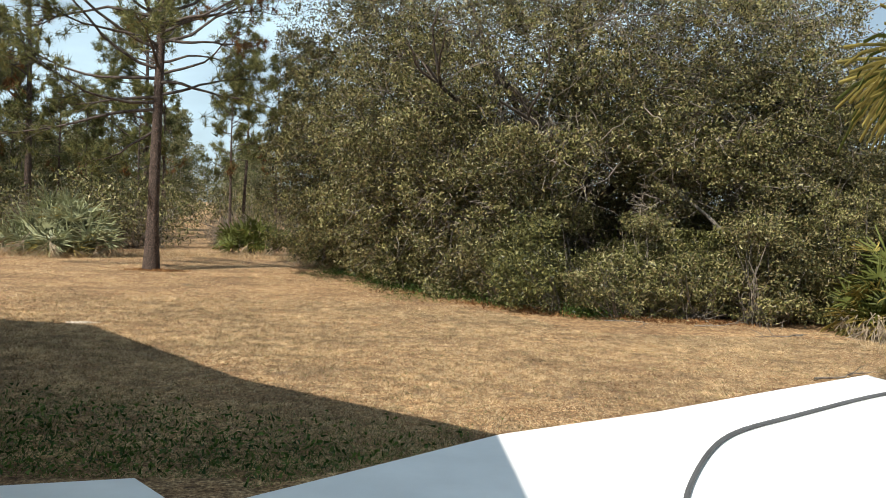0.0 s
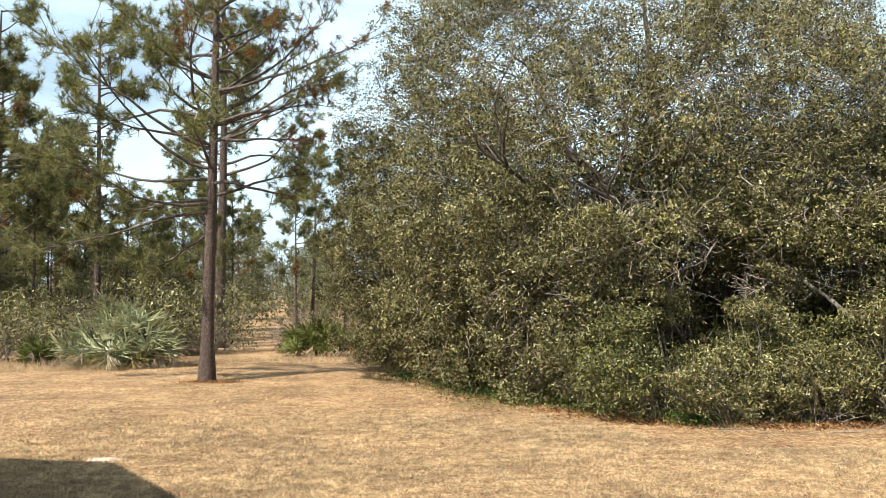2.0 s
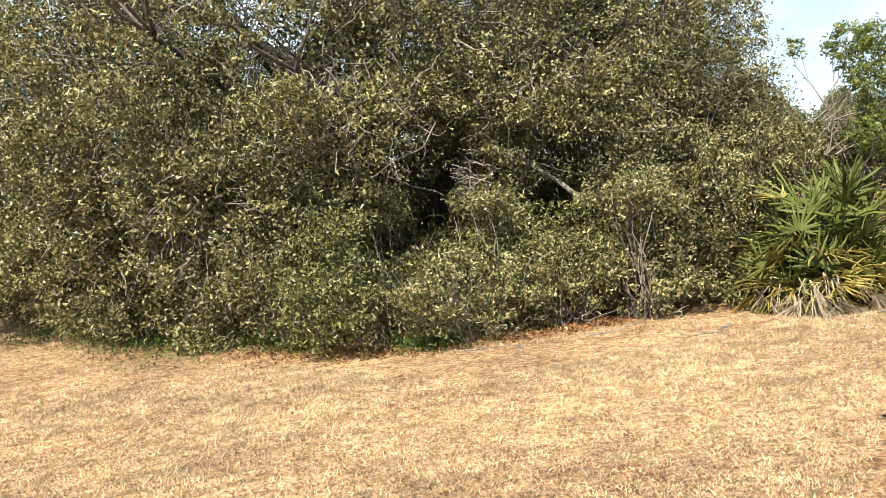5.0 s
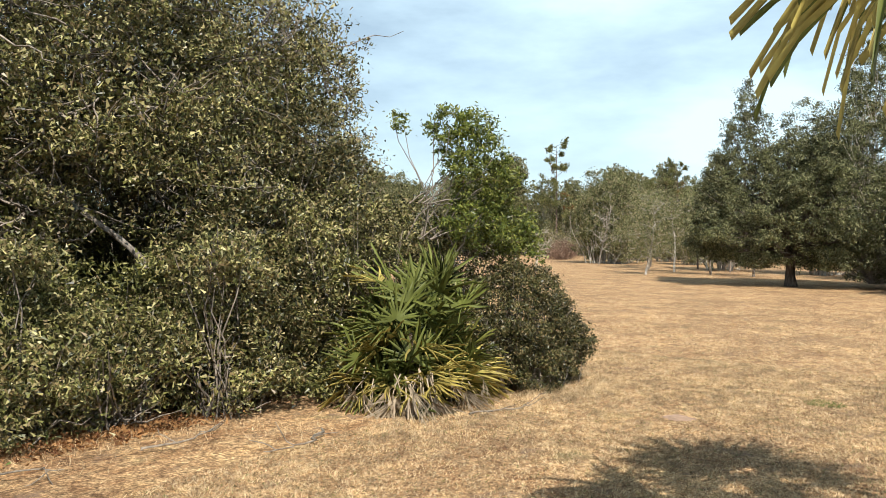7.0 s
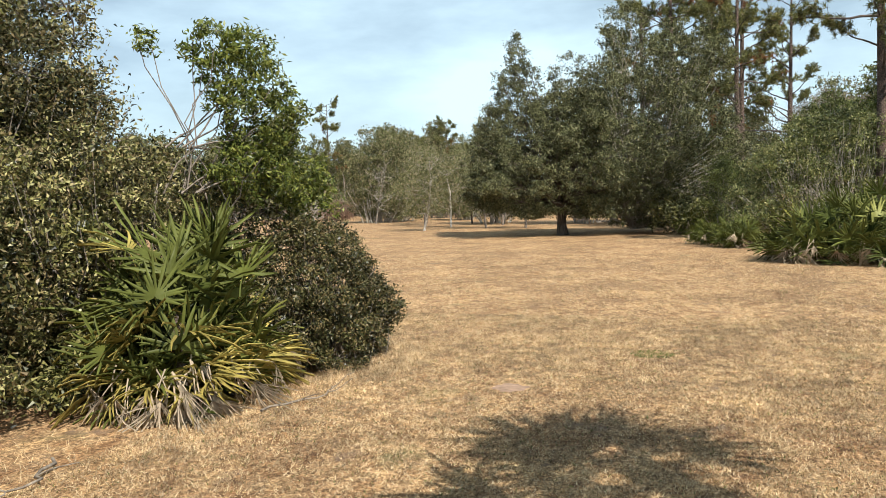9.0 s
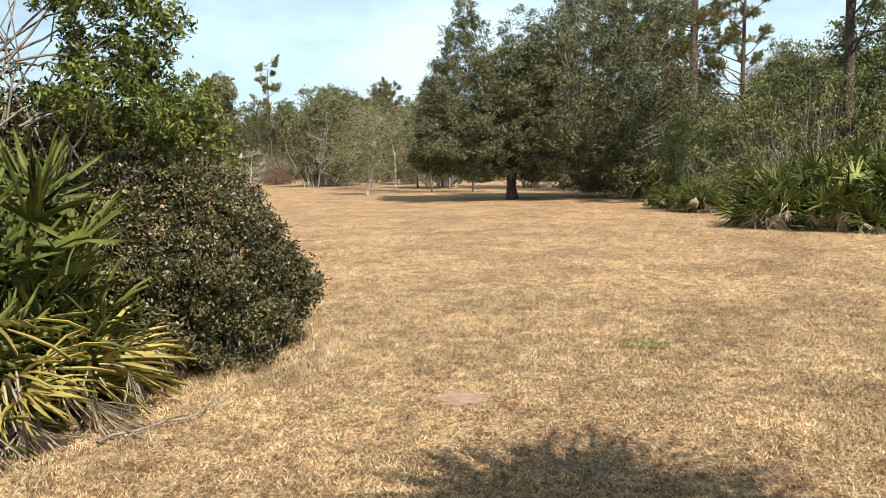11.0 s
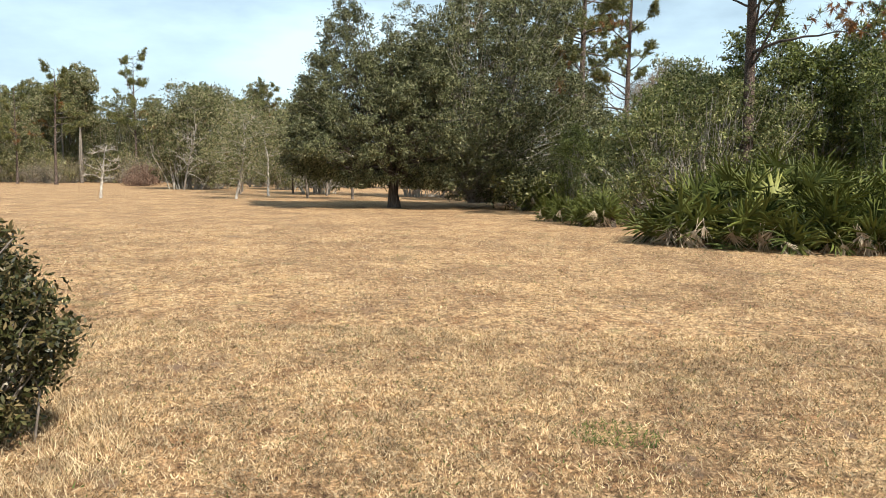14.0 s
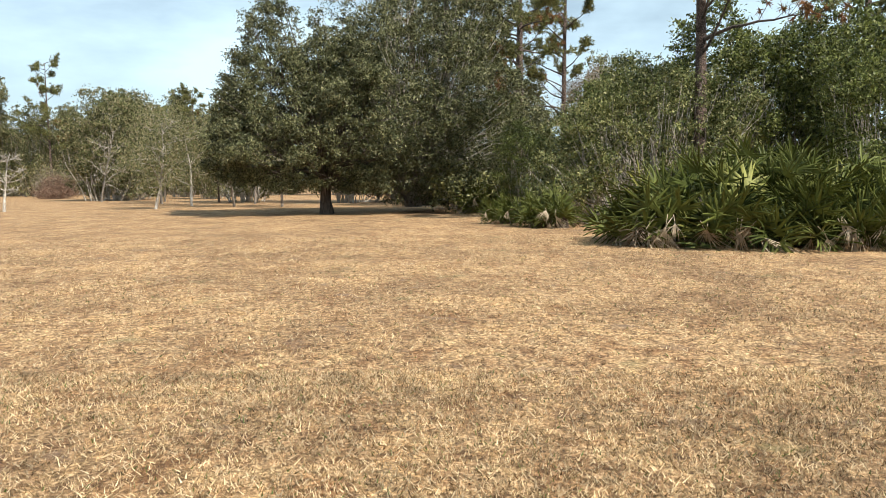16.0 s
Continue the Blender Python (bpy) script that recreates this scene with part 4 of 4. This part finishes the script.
shrub = bush("wood_shrub", (-9.0, 22.5, 0), "tangled olive shrub in the woods", "shrub", [(0, 0, 0.9, 1.3, 1.1, 0.95), (0.9, 0.2, 0.7, 0.9, 0.8, 0.7), (-0.9, 0, 0.8, 0.8, 0.9, 0.8)], OAK_LEAF, 62, 8, 0.26, 16, (0.09, 0.036), 0.012, 26, group="undergrowth", shell=0.7)
haze = bush("bare_shrub", (-7.2, 24.5, 0), "grey-brown leafless brush in the woods", "shrub", [(0, 0, 0.8, 1.2, 1.0, 0.9), (0.7, 0.2, 0.5, 0.8, 0.8, 0.6)], TWIG_HAZE, 63, 8, 0.26, 10, (0.20, 0.014), 0.010, 40, group="undergrowth", shell=0.8)
far_pine = bush("far_pine", (100.0, 75.0, 0), "tall pine with a high rounded crown in the far tree line", "pine tree", [(0, 0, 9.6, 1.6, 1.6, 1.1), (0.9, 0.4, 8.4, 1.3, 1.3, 0.9), (-1.0, -0.3, 8.6, 1.2, 1.2, 0.8), (0.2, -0.4, 7.2, 1.1, 1.1, 0.7)], HAZED_FAR_LEAF, 66, 5.5, 0.34, 16, (0.34, 0.09), 0.03, 14, PINE_BARK, group="far tree line", limbs=[(0, 0, 7.0)], shell=0.7)
trunk_of(far_pine, [(np.array([(0, 0, -0.1), (0.1, 0, 3), (0, 0.1, 6.5), (0, 0, 9.5)]), np.array([0.13, 0.11, 0.09, 0.04]))], STEM, "bare straight trunk", 7)
r = random.Random(77)


def scatter(kind, count, h0, h1, d0, d1, s0, s1, eye=(1.9, 1.6)):
    for _ in range(count):
        h, d = radians(r.uniform(h0, h1)), math.sqrt(r.uniform(d0 * d0, d1 * d1))
        s = r.uniform(s0, s1)
        copy_thing(kind, pose(eye[0] + math.sin(h) * d, eye[1] + math.cos(h) * d, 0, 0, 0, r.uniform(0, 360)) @ Matrix.Diagonal((s, s, s * r.uniform(0.9, 1.15), 1)))


for x, y, s, kind in [(-9.5, 30.0, 1.05, wood_pine), (-10.8, 25.2, 0.85, wood_pine), (-13.5, 31, 0.95, wood_pine), (-6.8, 36, 1.0, wood_pine), (-2.0, 27.2, 0.75, thin_pine), (-2.6, 36, 1.15, thin_pine), (0.5, 33, 1.1, thin_pine)]:
    copy_thing(kind, pose(x, y, 0, 0, 0, r.uniform(0, 360)) @ Matrix.Scale(s, 4))
scatter(wood_pine, 10, -38, -12, 34, 62, 0.5, 0.85)
scatter(thin_pine, 14, -38, -12, 27, 55, 0.6, 1.0)
scatter(thin_pine, 6, -8, 6, 36, 60, 0.8, 1.2)
scatter(shrub, 20, -38, -14, 24, 36, 0.8, 1.35)
scatter(haze, 12, -38, -12, 24, 30, 0.5, 0.85)
scatter(haze, 8, -10, 2, 23.5, 27, 0.5, 0.8)
scatter(shrub, 14, -6, 6, 28, 45, 0.8, 1.3)
scatter(broad, 16, -42, 10, 75, 110, 0.7, 1.2)
scatter(broad, 14, -36, -14, 40, 60, 0.5, 0.75)
E9 = (8.3, 7.0)
for k in range(22):
    scatter(broad, 2, 42 + k * 1.5, 43.5 + k * 1.5, 104, 128, 1.15, 1.5, E9)
scatter(far_pine, 44, 42, 74, 100, 130, 0.85, 1.15, E9)
scatter(far_pine, 8, -38, 6, 60, 95, 0.7, 1.0)
scatter(wood_pine, 10, 55, 78, 85, 110, 0.8, 1.2, E9)
scatter(broad, 14, 67, 84, 64, 86, 0.85, 1.1, E9)
scatter(broad, 12, -14, 5, 50, 80, 0.5, 0.9)
scatter(shrub, 10, -12, 5, 40, 62, 1.2, 2.0)
bush("rusty_shrub", (82, 42.5, 0), "reddish-brown bare shrub at the far field edge", "shrub", [(0, 0, 1.0, 1.6, 1.6, 1.1), (1.9, 0.3, 0.6, 1.5, 1.3, 0.6), (-2.0, -0.3, 0.5, 1.5, 1.3, 0.6)], RUST_TWIG, 71, 9, 0.3, 16, (0.3, 0.03), 0.02, 60, shell=0.8)
bush("understorey_shrub", (38.8, 6.9, 0), "dark shaded shrub beside the field oaks", "shrub", [(0, 0, 0.9, 1.0, 1.4, 0.9), (0.4, -1.2, 0.7, 0.9, 1.0, 0.7)], BRUSH_LEAF, 72, 10, 0.25, 20, (0.13, 0.06), 0.02, 30, shell=0.6)
scatter(shrub, 26, 42, 78, 95, 110, 1.6, 2.6, E9)
scatter(haze, 12, 44, 76, 90, 104, 1.4, 2.2, E9)
for x, y, s, kind in [(52.2, 3.9, 1.15, high_pine), (49.0, 7.6, 1.2, high_pine), (50.0, 5.4, 1.1, high_pine), (56.0, 1.0, 1.1, high_pine), (55.0, 9.5, 1.2, high_pine), (44.5, 4.4, 1.0, high_pine), (36.0, -5.5, 0.95, high_pine), (60, 25.3, 0.7, thin_pine), (61, 22.0, 0.75, thin_pine)]:
    copy_thing(kind, pose(x, y, 0, 0, 0, r.uniform(0, 360)) @ Matrix.Scale(s, 4))
green_tree = bush("green_tree", (31.5, -3.8, 0), "leafy green tree behind the palmetto mound", "tree", ragged([(0, 0, 3.0, 1.9, 1.9, 2.3), (0.8, 0.8, 4.6, 1.1, 1.1, 1.3), (-0.6, -1.2, 2.2, 1.6, 1.6, 2.0), (-0.8, 0.5, 4.2, 0.8, 0.8, 1.0)], 30, 4, 0.2, 0.4), GREEN_LEAF, 64, 6.5, 0.24, 30, (0.11, 0.05), 0.03, 60, PALE_BARK, group="trees by the field", shell=0.5, twig_out=1.12)
bush("olive_shrub", (31.5, 2.3, 0), "wide pale olive twiggy shrub behind the palmetto mound", "shrub",
     ragged([(0, 0, 1.8, 1.8, 2.3, 1.8), (0.3, 1.4, 1.7, 1.5, 1.3, 1.6), (0.2, -1.4, 2.6, 1.6, 1.5, 1.7), (0, 0.2, 3.2, 1.3, 1.3, 1.0), (-0.6, 2.3, 1.0, 1.0, 0.9, 0.9)], 60, 6, 0.12, 0.28), GREY_LEAF, 65, 9, 0.22, 36, (0.085, 0.038), 0.02, 130, PALE_BARK, group="trees by the field", shell=0.6, twig_out=1.1)
bush("bare_tree", (57.0, -1.5, 0), "leafless grey tree crown beyond the field trees", "tree",
     ragged([(0, 0, 5.2, 2.6, 3.0, 2.2), (0, -2.8, 5.0, 2.0, 2.4, 2.2)], 30, 9), TWIG_HAZE, 67, 3, 0.5, 22, (0.5, 0.02), 0.025, 160, PALE_BARK, limbs=[(0, 0, 0.5), (0, 0, 2.0)], shell=0.8)
for x, y, s in [(35.5, 5.0, 0.5), (27.5, -1.8, 0.66), (29.5, -7.0, 0.9), (33.5, -1.2, 1.0), (30, -4.8, 1.0), (38, -4.5, 0.85), (42, -1.5, 0.9), (35, -2, 0.95), (40, 1.0, 0.95), (44, 6.2, 0.8), (34, -9, 1.2)]:
    copy_thing(green_tree, pose(x, y, 0, 0, 0, r.uniform(0, 360)) @ Matrix.Scale(s, 4))
scatter(broad, 12, 82, 112, 48, 66, 0.8, 1.1, E9)
scatter(broad, 12, -40, -12, 26, 42, 0.35, 0.6)
scatter(thin_pine, 12, -38, -12, 24, 40, 0.6, 0.9)

# ---- small things on the ground ----
hose = [(3.3, 2.6), (3.45, 3.2), (3.59, 3.48), (3.83, 3.87), (4.15, 4.34), (4.53, 4.77), (5.21, 5.18), (6.09, 5.76), (6.67, 6.1), (7.1, 6.3)]
p = np.array([(x, y, 0.057) for x, y in hose])
kk = np.linspace(0, len(p) - 1, 40)
p = np.stack([np.interp(kk, range(len(p)), p[:, i]) for i in range(3)], 1)
for _ in range(6):
    p[1:-1] = (p[:-2] + 2 * p[1:-1] + p[2:]) / 4
v, f = tube(p, np.full(40, 0.017), 8)
tagged(piece("garden_hose", mesh_of("garden_hose", v, f, HOSE, True)), "dark grey garden hose curving over the concrete patio", "hose")

def patch(name, x, y, rx, ry, mat, label, seed):
    """A low irregular patch of bare soil, a few millimetres proud of the turf."""
    r = random.Random(seed)
    bm = bmesh.new()
    mid = bm.verts.new((x, y, 0.012))
    ring = []
    for i in range(22):
        a = i / 22 * 2 * math.pi
        k = r.uniform(0.78, 1.12)
        ring.append(bm.verts.new((x + math.cos(a) * rx * k, y + math.sin(a) * ry * k, 0.003)))
    for i in range(22):
        bm.faces.new([mid, ring[i], ring[(i + 1) % 22]])
    return tagged(part(name, bm, mat, None, label), category="soil patch")


patch("soil_patch", 10.78, 7.63, 0.16, 0.15, SAND, "bare rounded patch of brown soil in the dry lawn", 1)
patch("soil_patch", -1.42, 9.5, 0.2, 0.10, PALE_SAND, "small patch of pale sand in the dry lawn", 2)


def branch(points, radius, seed, label, mat=DEAD_WOOD):
    rng = np.random.default_rng(seed)
    pts = np.array(points, float)
    k = np.linspace(0, len(pts) - 1, 12)
    p = np.stack([np.interp(k, range(len(pts)), pts[:, i]) for i in range(3)], 1) + rng.normal(size=(12, 3)) * np.array([0.02, 0.02, 0.004])
    p[:, 2] = np.maximum(p[:, 2], radius * 0.8)
    v, f = tube(p, np.linspace(radius, radius * 0.3, 12), 6)
    top = tagged(piece("fallen_branch", mesh_of("fallen_branch", v, f, mat, True)), label, "branch", "fallen branches")
    for j in (4, 7, 9):
        q = wander(rng, p[j], (rng.normal(), rng.normal(), 0.35), 0.25, 4, 0.25)
        q[:, 2] = np.maximum(q[:, 2], 0.008)
        v, f = tube(q, np.linspace(radius * 0.5, 0.003, 5), 4)
        piece("twig", mesh_of("twig", v, f, DEAD_WOOD, True), top)


branch([(6.5, 6.9, 0.02), (6.9, 7.0, 0.03), (7.3, 7.35, 0.02)], 0.014, 1, "thin fallen stick on the dry lawn")
branch([(6.9, 10.6, 0.03), (7.2, 10.4, 0.08), (7.6, 10.5, 0.12)], 0.011, 2, "pale dead branch lying at the brush foot")
branch([(5.6, 11.0, 0.03), (6.0, 10.6, 0.08), (6.2, 10.5, 0.05)], 0.010, 3, "pale dead branch lying at the brush foot")
branch([(8.2, 9.9, 0.05), (7.8, 9.7, 0.05), (7.4, 9.8, 0.03)], 0.012, 4, "pale dead branch beside the palmetto")
branch([(9.6, 9.3, 0.03), (10.1, 9.0, 0.04), (10.5, 9.1, 0.03)], 0.010, 5, "pale dead branch beside the palmetto")
branch([(3.2, 14.8, 0.2), (3.7, 14.1, 0.45), (4.0, 14.0, 0.5), (4.5, 13.6, 0.85)], 0.02, 6, "bare dead branch leaning from the brush")
branch([(8.25, 11.75, 0.9), (7.95, 12.0, 1.45), (7.7, 12.3, 1.75), (7.2, 13.2, 2.6), (6.9, 14.2, 3.1)], 0.045, 7, "thick bare dead branch leaning from the oak into the brush", STEM)

rng = np.random.default_rng(3)


def on_slab(x, y):
    a = (y < 2.93 + 0.61 * x) & (x > 0.9) & (x < 7.25)
    a |= (y < 3.84) & (x < 1.17)
    return a


line = np.array([(1.6, -0.7), (1.9, 2.0), (2.2, 3.6), (3.2, 5.5), (4.5, 6.15), (6.5, 6.7), (8.3, 7.0), (10.4, 7.3)])
def blades(n, x0, x1, y0, y1, full, tall, wide):
    gx, gy = rng.uniform(x0, x1, n), rng.uniform(y0, y1, n)
    near = np.min(np.hypot(gx[:, None] - line[:, 0], gy[:, None] - line[:, 1]), 1)
    tuft = 0.5 + 0.5 * np.sin(gx * 9.1 + 1.7 * np.sin(gy * 7.7)) * np.sin(gy * 8.6 + 1.9 * np.sin(gx * 6.9))
    patchy = (0.35 + 0.65 * tuft) * (0.72 + 0.28 * np.sin(gx * 1.3 + 1.3 * np.sin(gy * 1.1)) * np.sin(gy * 1.6 + 1.1 * np.sin(gx * 0.9)))
    bare = np.hypot(gx - 10.78, gy - 7.63) < 0.17
    keep = (rng.random(n) < np.clip(full / (near + 1.0), 0, 1) ** 2 * patchy) & ~on_slab(gx, gy) & ~bare & (gy < 9.8 + np.clip(21.5 - 9.8 - (gx + 0.5) * 2.1, 0, 30) + (gx > 11.8) * 20)
    gx, gy, near = gx[keep], gy[keep], near[keep]
    c = np.stack([gx, gy, np.zeros(len(gx))], 1)
    h = rng.uniform(0.4, 1.0, len(c)) * tall * (1 + 0.07 * near)
    e = c + np.stack([rng.normal(size=len(c)) * h * 0.7, rng.normal(size=len(c)) * h * 0.7, h], 1)
    return c, slivers(c, e, wide, rng)[0].reshape(-1, 3, 3)


c1, t1 = blades(1400000, -3, 15, 3.0, 12.5, 5.5, 0.023, 0.0052)
c2, t2 = blades(700000, -6, 27, 2.5, 22, 8.5, 0.023, 0.0072)
c, tri = np.concatenate([c1, c2]), np.concatenate([t1, t2])
gx, gy = c[:, 0], c[:, 1]
green = (gx < 2.6) & (rng.random(len(c)) < np.clip((6.0 - 0.35 * gx - gy) / 1.8, 0, 0.8))
for cx, cy, cr in ((12.44, 6.57, 0.22), (3.2, 13.6, 0.8), (4.2, 12.8, 0.5), (1.6, 17.6, 0.9), (2.6, 15.6, 0.8)):
    green |= (np.hypot(gx - cx, gy - cy) < cr) & (rng.random(len(c)) < 0.75)
green |= rng.random(len(c)) < 0.03
for name, sel, mat, label in (("dry_grass", ~green, BLADE, "short dead straw-coloured grass blades on the lawn"), ("green_grass", green, BLADE_GREEN, "green weeds and grass in patches of the lawn")):
    q = tri[sel]
    tagged(piece(name, mesh_of(name, q.reshape(-1, 3), np.arange(len(q) * 3).reshape(-1, 3), mat)), label, "grass", kind="stuff")
n = 12000
c = np.stack([rng.uniform(-4, 2.6, n), rng.uniform(3.3, 6.6, n), np.full(n, 0.02)], 1)
c = c[(rng.random(len(c)) < np.clip((5.8 - 0.35 * c[:, 0] - c[:, 1]) / 1.6, 0, 1)) & ~on_slab(c[:, 0], c[:, 1])]
c[:, 2] += rng.uniform(0, 0.05, len(c))
herbs = [(np.array([x, y, 0.0]) + np.abs(rng.normal(size=(1700, 3))) * np.array([0, 0, 0.09]) + rng.normal(size=(1700, 3)) * np.array([w, w, 0])) for x, y, w in ((2.7, 16.2, 0.4), (3.2, 14.8, 0.45), (3.8, 13.9, 0.4), (4.6, 12.9, 0.3), (5.6, 11.7, 0.25), (1.9, 17.8, 0.4))]
c = np.concatenate([c] + herbs)
v, f = leaves(c, rng, 0.042, 0.02, np.array([0, 0, 0.4]))
v[:, 2] = np.abs(v[:, 2])
tagged(piece("weeds", mesh_of("weeds", v, f, WEED_LEAF)), "low dark green weeds by the patio and the brush", "weeds", kind="stuff")

# tall dry grass along the edges, and litter under the oak
edge = [(-9.0, 20.6), (-5.4, 19.9), (-2.5, 22.6), (0.5, 22.4), (1.6, 19.6), (3.0, 16.0), (4.6, 12.9), (6.0, 11.2), (7.6, 10.8), (8.6, 9.4), (10.3, 9.2), (11.7, 9.0)]
pts = []
for (x0, y0), (x1, y1) in zip(edge, edge[1:]):
    n = int((900 if y0 > 19 else 380) * math.hypot(x1 - x0, y1 - y0))
    t = rng.random(n)
    pts.append(np.stack([x0 + (x1 - x0) * t + rng.normal(size=n) * 0.28, y0 + (y1 - y0) * t + rng.normal(size=n) * 0.28, np.zeros(n)], 1))
c = np.concatenate(pts)
h = rng.uniform(0.02, 0.08, len(c)) * (1 + 2.2 * (c[:, 1] > 19))
around = rng.uniform(-2.9, 0.2, 2600)
rim = np.stack([11.64 + 0.95 * np.cos(around) + rng.normal(size=2600) * 0.13, 9.65 + 0.8 * np.sin(around) + rng.normal(size=2600) * 0.13, np.zeros(2600)], 1)
c, h = np.concatenate([c, rim]), np.concatenate([h, rng.uniform(0.03, 0.09, 2600)])
v, f = slivers(c, c + np.stack([rng.normal(size=len(c)) * h * 0.5, rng.normal(size=len(c)) * h * 0.5, h], 1), 0.0042, rng)
tagged(piece("tall_grass", mesh_of("tall_grass", v, f, BLADE)), "longer dry grass tufts along the brush edge", "grass", kind="stuff")
c = []
for x, y, w in ((5.1, 12.0, 0.5), (4.6, 12.6, 0.5), (5.6, 11.5, 0.5), (6.6, 11.1, 0.5), (7.5, 11.0, 0.4), (-2.2, 16.9, 0.25), (3.9, 14.0, 0.6)):
    c.append(np.stack([x + rng.normal(size=900) * w * 1.1, y + rng.normal(size=900) * w * 0.35 + 0.25, rng.uniform(0.008, 0.03, 900)], 1))
c = np.concatenate(c)
v, f = leaves(c, rng, 0.06, 0.026)
v[:, 2] = np.abs(v[:, 2])
tagged(piece("leaf_litter", mesh_of("leaf_litter", v, f, LITTER)), "rust-brown fallen leaves under the oak edge", "leaves", kind="stuff")
